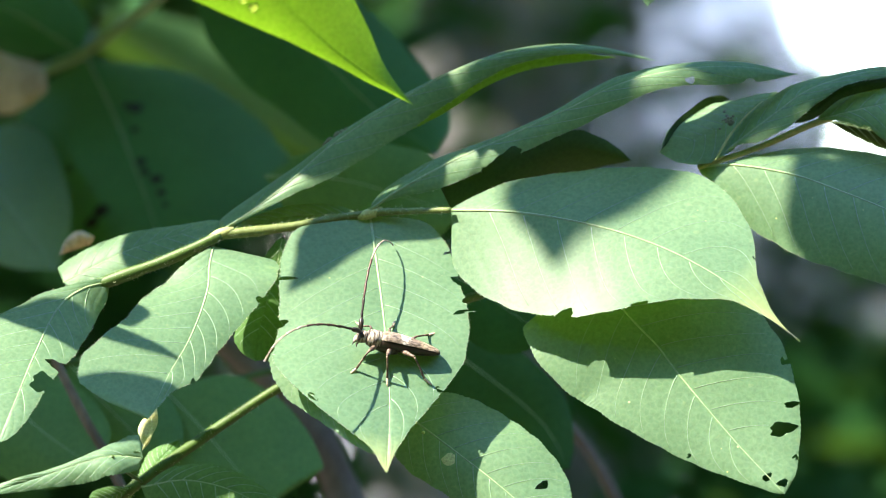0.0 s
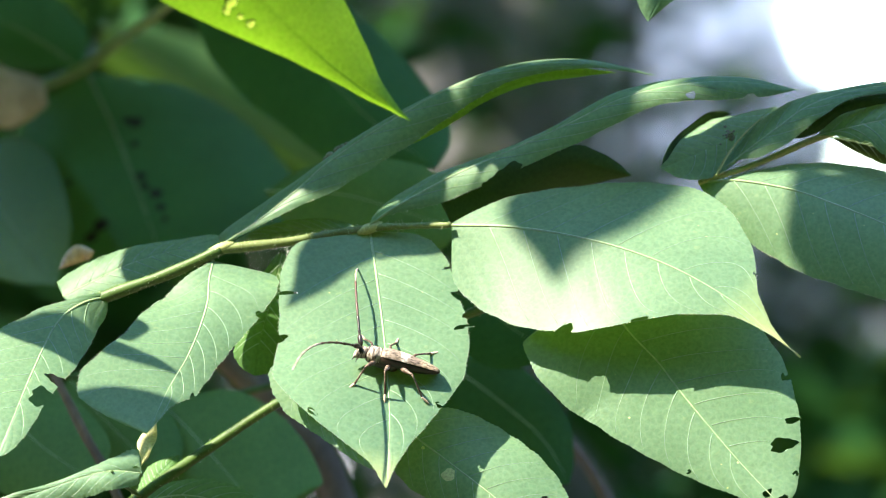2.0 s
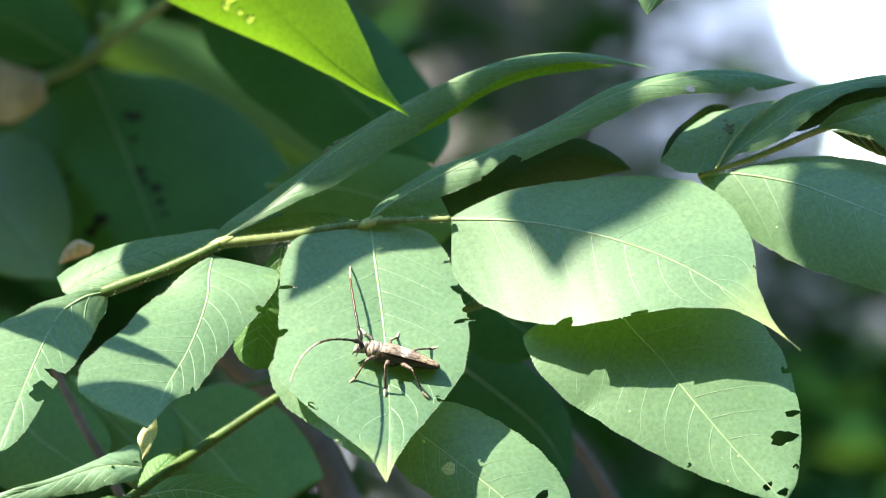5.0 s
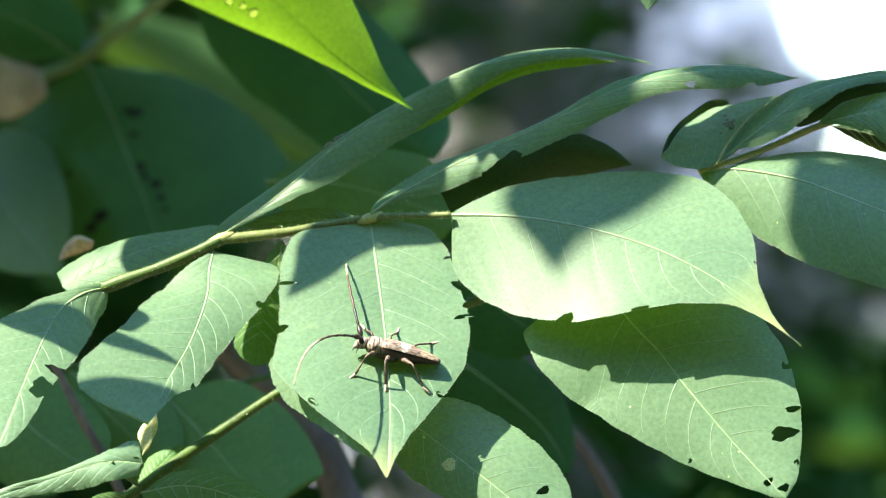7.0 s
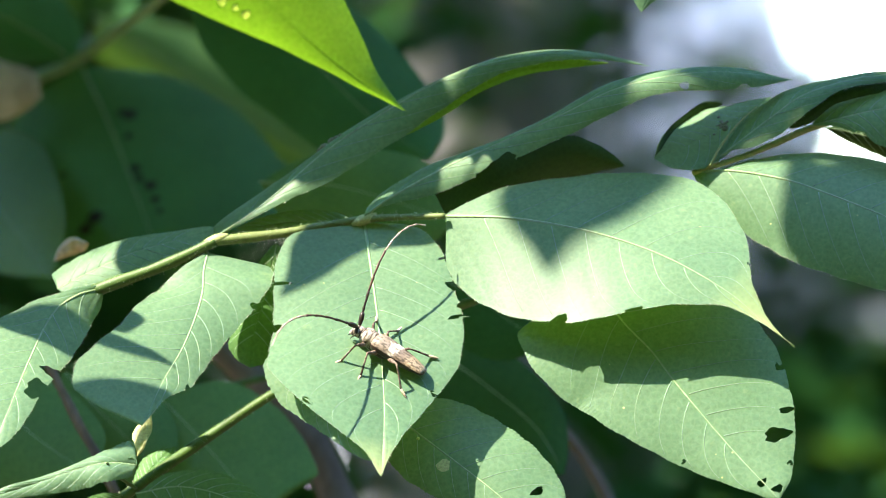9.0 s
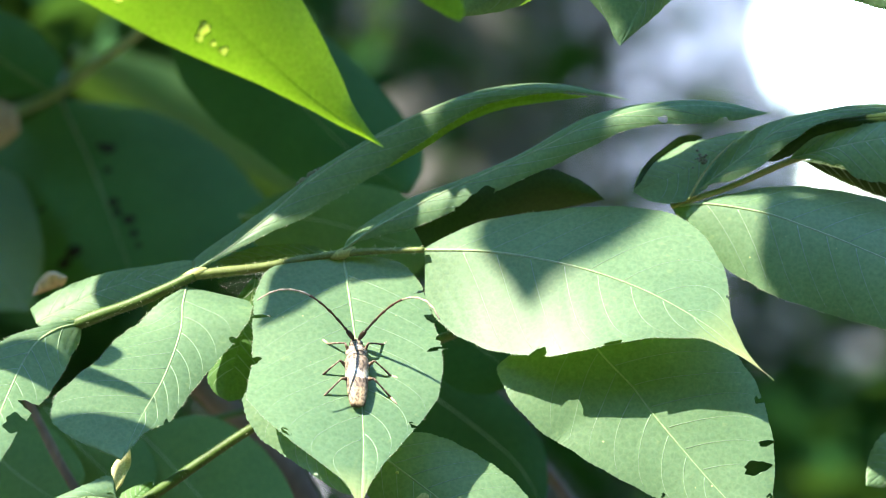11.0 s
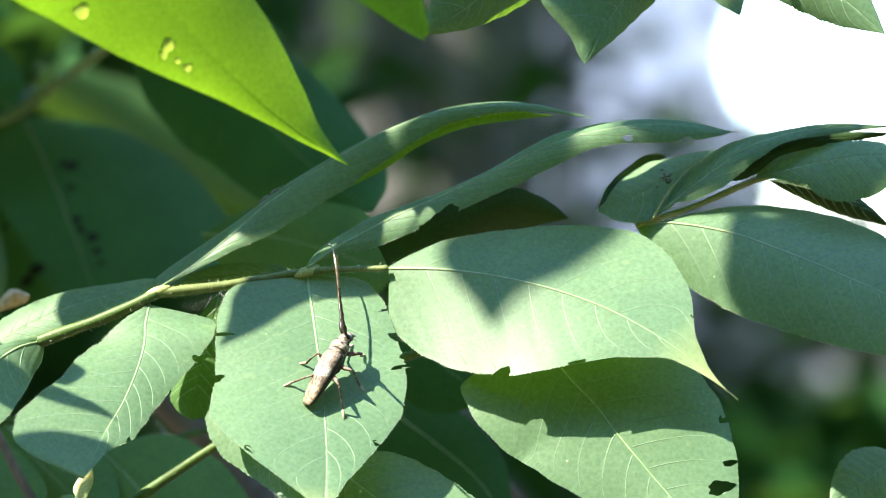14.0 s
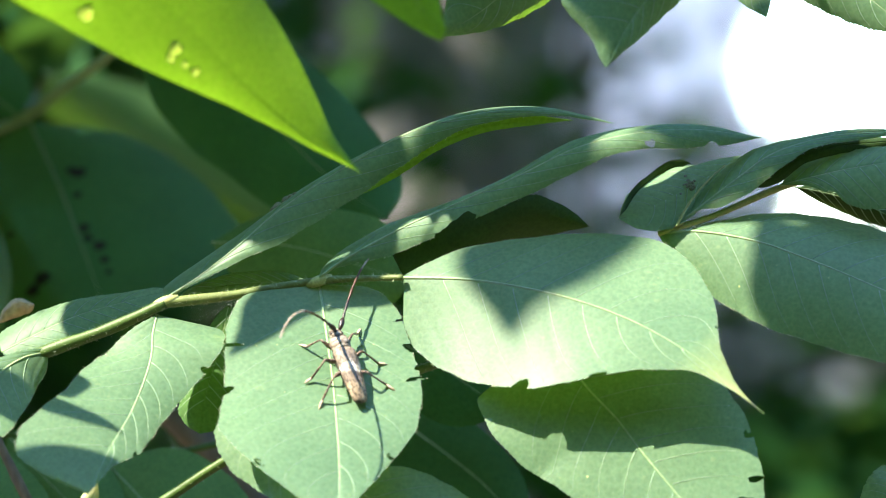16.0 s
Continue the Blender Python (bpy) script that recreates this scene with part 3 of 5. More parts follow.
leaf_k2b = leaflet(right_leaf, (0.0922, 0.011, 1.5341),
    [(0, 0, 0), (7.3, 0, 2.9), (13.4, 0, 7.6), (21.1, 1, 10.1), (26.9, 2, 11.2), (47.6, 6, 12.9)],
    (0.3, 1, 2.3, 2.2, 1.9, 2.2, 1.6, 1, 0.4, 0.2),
    (0.4, 1.4, 1.7, 1.8, 1.9, 2.1, 1.5, 0.9, 0.4, 0.1), (10, 10, -20, -20), curl=0.1, seed=25, material=LEAF_UNDER_SHADED, veins=1, rib=False)
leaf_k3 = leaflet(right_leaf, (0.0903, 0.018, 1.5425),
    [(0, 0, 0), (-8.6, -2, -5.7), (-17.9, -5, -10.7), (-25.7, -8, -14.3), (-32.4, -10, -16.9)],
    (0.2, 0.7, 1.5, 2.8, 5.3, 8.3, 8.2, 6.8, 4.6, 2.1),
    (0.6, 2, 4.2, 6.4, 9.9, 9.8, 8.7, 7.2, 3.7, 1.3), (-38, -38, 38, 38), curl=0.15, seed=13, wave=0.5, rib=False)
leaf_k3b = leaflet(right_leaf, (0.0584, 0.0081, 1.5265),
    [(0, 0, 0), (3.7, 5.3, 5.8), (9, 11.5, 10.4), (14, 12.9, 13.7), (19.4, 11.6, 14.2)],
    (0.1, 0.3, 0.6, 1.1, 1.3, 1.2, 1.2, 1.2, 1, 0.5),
    (0.1, 0.4, 1, 1.6, 1.8, 1.8, 1.9, 1.9, 1, 0.3), (-30, -30, 30, 30), curl=0, seed=26, material=LEAF_UNDER_SHADED, veins=1, rib=False, wave=0.2)
leaf_k4 = leaflet(right_leaf, (0.1004, 0.012, 1.5346),
    [(0, 0, 0), (8.2, -1.5, 2.1), (18.3, -3.4, 4.3), (31.9, -5.9, 6), (43.6, -8, 4.7)],
    (1.6, 4, 5.5, 6.1, 6.2, 6.2, 5.9, 4, 1.7, 0.6),
    (0.3, 0.9, 2.1, 6, 10.4, 11.5, 11.3, 8.9, 4.2, 1.5), (30, 30, -30, -30),
    bites=[(0.29, 1, 2.4, 0.9)], seed=14)
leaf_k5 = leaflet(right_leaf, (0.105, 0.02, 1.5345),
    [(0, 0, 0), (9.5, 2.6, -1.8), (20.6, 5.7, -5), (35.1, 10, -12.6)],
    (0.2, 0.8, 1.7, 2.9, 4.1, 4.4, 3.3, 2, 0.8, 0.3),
    (0.3, 1, 2.2, 3.5, 4.5, 4.7, 3.8, 2.4, 1, 0.4), (-20, -20, -20, -20), seed=15, material=LEAF_UNDER_SHADED)

corner_leaf = thing("leaf", "dark green shaded leaf beside the branch", "leaf")
rachis(corner_leaf, [(141.6, 24.0, 1459.4), (150, 40, 1470), (165, 60, 1480)], 0.7, 0.9, hairs=0, seed=21, name="stalk")
leaf_c2 = leaflet(corner_leaf, (0.1416, 0.0240, 1.4594),
    [(0.0, 0.0, 0.0), (-9.3, -6.0, -4.8), (-21.0, -12.0, -12.7)],
    (1, 3, 5.5, 7.5, 8, 7.5, 6, 4, 2, 0.8),
    (1, 3, 5.5, 7.5, 8.5, 8, 6.5, 4.4, 2.2, 0.8), (-10, -10, 10, 10), seed=28)

back_leaf = thing("compound_leaf", "dark green shaded leaves with chewed holes, behind the branch", "leaf")
rachis(back_leaf, [(-136.9, 250, 1558.8), (-120.9, 250, 1565.1), (-106.3, 235, 1574), (-90.7, 215, 1582.8), (-65.4, 190, 1600.8)], 2.0, 1.6, hairs=0, seed=8, material=RIB)
rachis(back_leaf, [(-136.9, 250, 1558.8), (-151.4, 245, 1545.4), (-162.1, 240, 1530.2)], 1.5, 1.2, hairs=0, seed=9, name="stalk")
rachis(back_leaf, [(-162.1, 240, 1530.2), (-159.7, 170, 1498.4), (-139.8, 100, 1465.4), (-110.5, 105, 1466.9), (-81.8, 100, 1458.8), (-37.5, 112, 1466.7), (-2.4, 120, 1473.2)], 1.4, 1.0, hairs=0, seed=10, name="stalk")
rachis(back_leaf, [(-120.9, 250, 1565.1), (-120, 290, 1576.4), (-119.9, 310, 1583.6), (-143.5, 560, 1600.1)], 1.2, 1.0, hairs=0, seed=11, name="stalk")
leaf_q1 = leaflet(back_leaf, (-0.119, 0.25, 1.5636),
    [(0, 0, 0), (10.1, -17.4, -18.6), (19.1, -35.3, -37.7), (30.2, -60, -63.4)],
    (4.1, 15.1, 25.5, 36.2, 44, 48.2, 51.6, 52.2, 49.2, 46.6),
    (23.8, 27.9, 32.8, 37.6, 40, 39.5, 34.8, 27.9, 18.7, 11.6), (10, 10, -10, -10),
    bites=[(0.31, -0.2, 2.7, 1.5), (0.41, -0.1, 1.2, 0.9), (0.57, -0.05, 2.1, 1.05), (0.68, -0.1, 2.4, 1.2), (0.73, 0.45, 1.8, 2.1)], seed=31, fine=False, material=LEAF_SHADED)
leaf_q2 = leaflet(back_leaf, (-0.0726, 0.19, 1.6008),
    [(0, 0, 0), (16.8, -12.8, -20.7), (33.2, -25, -39.1), (51.1, -37.7, -57.2), (70.2, -50, -71.4)],
    (2.3, 8.8, 16.2, 21.6, 24.6, 25.2, 23.7, 20.6, 15, 9.4),
    (12.4, 16.9, 19.2, 22.8, 23, 20.1, 18.2, 13.3, 5.8, 2.1), (10, 10, -20, -20), seed=32, fine=False, material=LEAF_SHADED)
leaf_q3 = leaflet(back_leaf, (-0.1621, 0.24, 1.5302),
    [(0, 0, 0), (13.6, -18.6, -7.9), (27.7, -44.3, -22.8), (41.3, -70, -37.1)],
    (3.2, 11.6, 19.3, 22.8, 20.9, 18.6, 15.5, 11.1, 5.4, 1.9),
    (2.7, 10.9, 14.8, 16.2, 16.5, 15.8, 13.1, 8.5, 3.6, 1.3), (10, 10, 0, 0), seed=33, fine=False, material=LEAF)
leaf_q4 = leaflet(back_leaf, (-0.1218, 0.25, 1.5654),
    [(0, 0, 0), (-8.6, -8.2, 6.1), (-20.4, -19, 12.9), (-33.9, -30, 15.9)],
    (1.1, 3.9, 8.3, 13.4, 17.3, 18.7, 18.3, 16.4, 12.8, 8.9),
    (7.1, 10.6, 12.4, 14.3, 15.2, 15, 14.4, 12.7, 7.1, 2.4), (0, 0, -20, -20), seed=34, fine=False, material=LEAF_SHADED)
leaf_q5 = leaflet(back_leaf, (-0.1435, 0.56, 1.6001),
    [(0, 0, 0), (24.7, 11.3, -17.2), (59.5, 26, -37.2), (90, 39.3, -57.5), (110, 47.9, -70)],
    (1.8, 6.9, 12.3, 18, 20, 17, 12.9, 9.7, 5.9, 2.9),
    (5.1, 13.2, 13, 10.3, 9.6, 9, 7.4, 6.3, 4.7, 1.9), (0, 0, 0, 0), seed=35, fine=False, material=LEAF_MID)
leaf_q6 = leaflet(back_leaf, (-0.0818, 0.1, 1.4588),
    [(0, 0, 0), (8.7, -6.4, -8), (20.8, -16, -20.6), (31, -25, -33)],
    (1.8, 7, 14.5, 19.8, 21.9, 23.1, 23, 22.2, 21.1, 20.1),
    (10.3, 12.5, 14.6, 16.6, 17.7, 18, 16.7, 12.6, 5.7, 2), (5, 5, -5, -5), seed=36, fine=False, material=LEAF_MID)
leaf_q7 = leaflet(back_leaf, (-0.1398, 0.1, 1.4654),
    [(0, 0, 0), (12.5, -7.3, -8), (23.2, -14.6, -17.5), (40.5, -25, -28.3)],
    (0.8, 3, 6.5, 12.4, 15.7, 16.3, 15.7, 14.2, 11.4, 6.7),
    (1.8, 7.3, 14.1, 17.5, 18.2, 17.6, 15.4, 11.9, 6.4, 2.3), (5, 5, -5, -5), seed=37, fine=False, material=LEAF_MID)
leaf_q8 = leaflet(back_leaf, (-0.1105, 0.105, 1.4669),
    [(0, 0, 0), (8.9, -6, -9.7), (21.1, -13.5, -20.9), (31.5, -20, -30.4)],
    (3.7, 11.9, 14.6, 15.7, 15.8, 15.2, 13.9, 11.8, 7.8, 2.9),
    (1, 3.7, 7.8, 11, 12.5, 12.8, 11.5, 9.3, 6, 2.2), (5, 5, -5, -5), seed=38, fine=False, material=LEAF_MID)
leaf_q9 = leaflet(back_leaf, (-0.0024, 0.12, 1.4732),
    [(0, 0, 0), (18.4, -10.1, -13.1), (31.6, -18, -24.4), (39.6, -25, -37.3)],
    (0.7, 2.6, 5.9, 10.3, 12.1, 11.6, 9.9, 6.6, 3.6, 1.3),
    (2.2, 9.1, 14.7, 17, 17.6, 17.5, 16.5, 14.3, 8.9, 3.3), (5, 5, -5, -5), seed=39, fine=False, material=LEAF_FAR_SHADED)
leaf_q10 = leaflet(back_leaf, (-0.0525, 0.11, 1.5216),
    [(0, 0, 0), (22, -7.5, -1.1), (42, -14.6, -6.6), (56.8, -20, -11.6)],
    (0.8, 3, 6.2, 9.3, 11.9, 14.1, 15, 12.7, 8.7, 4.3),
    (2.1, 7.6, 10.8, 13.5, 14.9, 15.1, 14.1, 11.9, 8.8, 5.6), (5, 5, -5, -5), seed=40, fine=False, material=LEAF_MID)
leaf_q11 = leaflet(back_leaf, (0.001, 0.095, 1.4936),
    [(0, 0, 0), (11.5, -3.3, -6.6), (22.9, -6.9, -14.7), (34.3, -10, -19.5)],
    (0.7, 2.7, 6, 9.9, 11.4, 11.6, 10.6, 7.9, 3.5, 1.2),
    (2.1, 8.7, 12.1, 13.7, 14, 13.3, 10.2, 5.7, 2.4, 0.9), (5, 5, -5, -5), seed=41, fine=False, material=LEAF_FAR_SHADED)

front_leaf = thing("leaf", "bright yellow-green young leaf glowing in the sun", "leaf")
rachis(front_leaf, [(-86.2, -90, 1604.8), (-92.4, -95, 1624.4), (-95.4, -80, 1648.6)], 1.0, 1.2, hairs=0, seed=12, name="stalk")
leaf_a = leaflet(front_leaf, (-0.0842, -0.11, 1.6024),
    [(0, 0, 0), (19, 12.7, -16), (35.8, 24.5, -32.6), (53.2, 36.3, -49.6), (64.1, 42.9, -58.3), (71.7, 47.1, -63), (76.9, 50, -66.5)],
    (2, 7.8, 15, 19.1, 20.5, 18.7, 15, 9.8, 3.1, 0.8),
    (19.6, 22, 23.3, 20.6, 16.5, 11.1, 5.4, 2.3, 1.1, 0.5), (10, 10, -10, -10),
    bites=[(0.31, 0.75, 1.95, 1.95), (0.5, 0.45, 1.65, 1.65), (0.51, 0.65, 1.2, 1.2), (0.54, 0.6, 0.9, 0.9), (0.57, 0.6, 1.2, 1.2), (0.31, 0.4, 1.35, 1.35)], curl=0.2, seed=51, material=LEAF_YOUNG, tooth=0.1, veins=1, rib=False)

front_twin = thing("leaf", "small bright green pointed leaf hanging above", "leaf")
rachis(front_twin, [(-11.3, -100, 1603.6), (-14, -100, 1623.8), (-12.7, -100, 1645.3)], 0.8, 1.0, hairs=0, seed=13, name="stalk")
leaf_a2 = leaflet(front_twin, (-0.0113, -0.1, 1.6036),
    [(0, 0, 0), (8, 4.6, -17), (16.2, 8.4, -30.1), (21.9, 11.1, -39.5)],
    (1.2, 4.7, 9.3, 11.4, 11, 9.7, 7.6, 4.7, 3.1, 2.3),
    (2.5, 9.1, 11.9, 12.6, 12, 10, 7.5, 5, 2.5, 1), (0, 0, 0, 0), seed=52, material=LEAF_YOUNG, tooth=0.2, veins=1)

# unseen leaflets set towards the sun so that their shadows fall on the branch
over_leaf = thing("compound_leaf", "unseen green leaves placed overhead to shade the branch", "leaf")
rachis(over_leaf, [(-4, -8, 1641.8), (14.2, -12, 1648.3), (30.4, -15, 1634.8)], 0.7, 0.7, hairs=0, seed=15)
leaf_s1 = leaflet(over_leaf, (-0.0913, -0.028, 1.6152),
    [(0, 0, 0), (17.1, 5, 11.6), (34.3, 11, 22.3), (53.3, 15, 28.5), (71, 18, 29.8), (87.3, 20, 26.6)],
    (0.8, 2.8, 5.7, 7, 6.3, 6.7, 6.8, 6, 4.8, 2.5),
    (0.9, 3.3, 6.2, 6.7, 6.4, 5.5, 5.5, 5, 2.7, 1), (30, 30, -30, -30),
    bites=[(0.31, 0.2, 6.5, 3.6)], seed=61)
leaf_s2 = leaflet(over_leaf, (-0.0742, -0.012, 1.6002),
    [(0, 0, 0), (19.2, -1, 10.9), (34, -3, 17.3), (48.8, -7, 23.4), (63.4, -11, 29.7), (78, -7, 33.7), (104.6, 3, 34.6)],
    (3.3, 7.3, 7.8, 7.4, 6.6, 7.1, 6.2, 6.5, 5.1, 2.3),
    (0.7, 2.6, 4.9, 5.8, 4.8, 5, 4.3, 3.6, 2.4, 0.9), (30, 30, -30, -30),
    bites=[(0.22, 0.65, 9.5, 6.0), (0.44, 0.7, 5.7, 3.6), (0.6, 0.65, 9, 3.3)], seed=62)
leaf_s27 = leaflet(over_leaf, (-0.180, -0.062, 1.597),
    [(0, 0, 0), (13, 0, -11), (26, 0, -24), (39, 0, -35)],
    (2, 6, 10, 13, 15, 15, 12, 9, 6, 3),
    (1, 3, 6, 8, 9, 9, 8, 7, 5, 2), (0, 0, 0, 0), seed=87)
leaf_s28 = leaflet(over_leaf, (-0.198, -0.039, 1.615),
    [(0, 0, 0), (28, 0, -22), (57, 0, -44)],
    (6, 9, 12, 12, 12, 12, 11, 10, 8, 4),
    (6, 9, 12, 12, 12, 12, 11, 10, 8, 4), (0, 0, 0, 0), seed=88)
leaf_s3 = leaflet(over_leaf, (-0.2834, -0.1372, 2.0313),
    [(0, 0, 0), (-5.7, -10, -13.5), (-10.6, -19, -24.1), (-14.5, -22, -33)],
    (19, 20.6, 18.8, 15.9, 12.1, 8.5, 6, 3.7, 1.9, 1),
    (3, 6, 10, 16.3, 22, 21.4, 16.8, 11.1, 5.4, 2.7), (-10, -10, 8, 8), tooth=0.2, seed=63)
leaf_s25 = leaflet(over_leaf, (-0.2609, -0.1422, 2.0288),
    [(0.0, 0.0, 0.0), (-10.1, -5.0, -6.8), (-20.2, -11.0, -14.1), (-30.1, -15.0, -22.7)],
    (3, 5, 7.5, 8.5, 8, 7, 5, 3.2, 1.5, 0.6),
    (3, 5, 7, 8, 8.5, 8, 6.5, 4.5, 2.2, 0.8), (-25, -25, 25, 25), tooth=0.2, seed=66, fine=False, wave=0)
leaf_s26 = leaflet(over_leaf, (-0.0992, -0.0874, 1.8706),
    [(0.0, 0.0, 0.0), (4.1, -9.0, -13.9), (6.0, -18.0, -27.5), (5.9, -29.0, -46.7)],
    (4, 9, 13, 15, 15, 15, 14, 12, 7, 2),
    (4, 10, 14, 16, 17, 18, 17, 14, 8, 2), (0, 0, 0, 0), tooth=0.2, seed=67, fine=False, wave=0)
leaf_s4 = leaflet(over_leaf, (-0.1725, -0.0480, 1.5842),
    [(0, 0, 0), (6.5, 1.7, 5.4), (15.9, -1.6, 6.7), (26.2, -3.4, 7.8)],
    (0.4, 1.3, 2.7, 3.1, 3.4, 3.7, 3.4, 2.7, 1.3, 0.4),
    (0.3, 1.1, 2.4, 4, 4.3, 4, 3, 1.8, 0.8, 0.3), (14, 14, -14, -14), tooth=0, seed=64, fine=False, wave=0)
leaf_s5 = leaflet(over_leaf, (-0.1612, -0.0492, 1.5511),
    [(0, 0, 0), (7.9, -3.6, -1.1), (16.3, -5.7, -2.3), (24.8, -5.1, 0.4)],
    (3.2, 3.6, 3.9, 3.9, 4.1, 4.6, 4.3, 3.3, 1.6, 0.6),
    (0.4, 1.3, 2.7, 4.5, 5.8, 6.8, 7.1, 2.3, 1, 0.4), (14, 14, -14, -14), tooth=0, seed=65, fine=False, wave=0)
leaf_s18 = leaflet(over_leaf, (-0.1704, -0.0412, 1.6758),
    [(0, 0, 0), (8.7, 2, 5.8), (19.2, 4, 14.2), (29.1, 6, 22.9), (43.5, 8, 32.6)],
    (11.7, 14.1, 15.8, 15.8, 13.8, 10.3, 5.8, 4.4, 2.9, 1.2),
    (0.1, 0.4, 0.8, 1, 0.9, 1, 0.9, 0.6, 0.2, 0.1), (42, 30, -55, -55), curl=0.35, seed=8, fine=False)
leaf_s24 = leaflet(over_leaf, (-0.161, -0.0419, 1.7068),
    [(0, 0, 0), (9.1, 1.8, 8.1), (23.5, 3.8, 17.8), (41.9, 4.8, 28.1)],
    (0.2, 0.7, 1.5, 2.9, 4.3, 4.4, 4.1, 3.8, 3.1, 1.4),
    (4, 6.5, 8, 9, 9.7, 10, 9.8, 9.5, 8.2, 4.8), (38, 30, -55, -55), curl=0.35, seed=8, fine=False)
leaf_s19 = leaflet(over_leaf, (-0.1877, -0.0296, 1.6528),
    [(0, 0, 0), (8, 1.7, 3.4), (16.2, 3.2, 5.7), (28.4, 5.3, 8.7)],
    (0.7, 2.7, 5.4, 6.6, 6, 5.7, 5.1, 4.5, 3.3, 1.3),
    (8.5, 8.5, 8.5, 8.4, 8, 7.7, 7.5, 6.7, 4, 1.3), (35, 35, -35, -35), seed=79, fine=False, wave=0)
leaf_s21 = leaflet(over_leaf, (-0.1687, -0.03, 1.6239),
    [(0, 0, 0), (10.9, 0, 3.6), (17, 0, 6.4), (21.8, 0, 8.5)],
    (0.6, 2.8, 4.8, 5.9, 6.5, 6.7, 6.5, 5.9, 4.4, 3.2),
    (0.3, 1.4, 3, 4.1, 4.1, 3.8, 3.6, 3.2, 2.1, 1.2), (0, 0, 0, 0), seed=81, fine=False, wave=0)
leaf_s20 = leaflet(over_leaf, (-0.13, -0.099, 1.8594),
    [(0, 0, 0), (8.1, -1.7, -2.4), (16.8, -4.3, -6.1), (25.3, -5.8, -9.5), (38.6, -9.3, -15.5)],
    (8.9, 9.9, 11, 12.9, 14.8, 13.6, 9.6, 5.7, 2.4, 0.9),
    (3.2, 11.3, 15.9, 18.2, 19, 19.6, 19.2, 17.1, 9.8, 3.2), (25, 25, -35, -30), curl=0.25, seed=80, fine=False, wave=0)
leaf_s15 = leaflet(over_leaf, (-0.1476, -0.0935, 1.8666),
    [(0, 0, 0), (6.9, 1, 5.3), (16, 1, 12.2), (23.6, 1, 17.5), (34.2, 1, 21.2), (44.6, 2, 23), (65.1, 5, 23.9)],
    (0.8, 3, 6.1, 8, 5.4, 3.1, 1.8, 1.2, 0.5, 0.2),
    (0.1, 0.9, 4.1, 5.6, 5, 3, 2.4, 1.6, 0.7, 0.3), (45, 45, -40, -40), curl=0.3, seed=12, wave=0.5, fine=False)
leaf_s16 = leaflet(over_leaf, (-0.1269, -0.0929, 1.8843),
    [(0, 0, 0), (8.2, -1.5, 2.1), (18.3, -3.4, 4.3), (31.9, -5.9, 6), (43.6, -8, 4.7)],
    (1.5, 4.4, 6.1, 6.9, 6.9, 6.9, 6.6, 4.5, 1.9, 0.7),
    (0.3, 1.1, 2.4, 6.2, 11.7, 13, 12.7, 10.1, 4.8, 1.7), (30, 30, -30, -30), curl=0.25, seed=14, wave=0.5, fine=False)
leaf_s22 = leaflet(over_leaf, (-0.209, -0.0836, 1.8354),
    [(0, 0, 0), (9.2, 3.3, 6), (21.5, 7.6, 13), (35.5, 11.9, 16.5), (49.2, 16, 14.1)],
    (9.5, 9.9, 9.9, 9.5, 8.3, 7.5, 6.7, 4.2, 2.2, 0.8),
    (1, 3.7, 5.8, 7.4, 8.8, 9.4, 9.3, 7.4, 3.5, 1.2), (-30, -30, 20, 20), curl=0.25, seed=10, wave=0.5, fine=False)
leaf_s23 = leaflet(over_leaf, (-0.1048, -0.0387, 1.6719),
    [(0, 0, 0), (-13.6, 0.4, -2.3), (-25.7, -3.9, -7.6), (-34.5, -9.7, -13.6), (-42.2, -15.2, -21.3)],
    (0.3, 0.9, 2.1, 4.4, 5.6, 5.9, 5.3, 3.8, 1.7, 0.6),
    (0.4, 1.4, 3.1, 5.5, 8, 9.6, 8.1, 4.1, 1.7, 0.7), (-30, -30, 30, 30), seed=83, fine=False, wave=0, tooth=0)

top_leaf = thing("compound_leaf", "green leaves hanging above the branch", "leaf")
rachis(top_leaf, [(50.4, 0, 1605.2), (80.7, -14, 1603.3), (83.8, -12, 1603.1), (108.5, 10, 1612.3), (158.8, 40, 1625.2)], 0.9, 1.5, hairs=200, seed=14)
leaf_t1 = leaflet(top_leaf, (0.0504, 0, 1.6052),
    [(0, 0, 0), (-12.1, -1.6, -12.2), (-27.1, -3.6, -25.8), (-39.4, -5, -33.7)],
    (1.2, 4.8, 9.6, 11.7, 11, 9.5, 7, 4.3, 2, 0.8),
    (1.2, 4.6, 10, 14.1, 14.8, 14.1, 12.4, 9.1, 4.1, 1.4), (20, 20, -20, -20), seed=53)
leaf_t2 = leaflet(top_leaf, (0.0807, -0.014, 1.6036),
    [(0, 0, 0), (-10.7, -5.2, -15.3), (-21.3, -10, -28.9), (-28, -14, -41.1)],
    (1.3, 5.5, 9.4, 9.7, 8.3, 7.1, 5.8, 3.8, 1.6, 0.6),
    (0.9, 3.3, 7.6, 13.3, 16.3, 17, 16.9, 17.2, 5.6, 2.8), (20, 20, -20, -20), seed=54)
leaf_t3 = leaflet(top_leaf, (0.0843, 0.01, 1.6047),
    [(0, 0, 0), (2.7, -3.7, -11), (8.4, -7.4, -20.4), (11.1, -10, -27.5)],
    (0.5, 1.8, 4, 7, 8.3, 8.4, 6.4, 3.8, 1.8, 0.7),
    (0.3, 0.9, 2, 3.8, 5, 5.1, 4.7, 3.6, 1.7, 0.6), (0, 0, 0, 0), seed=55)
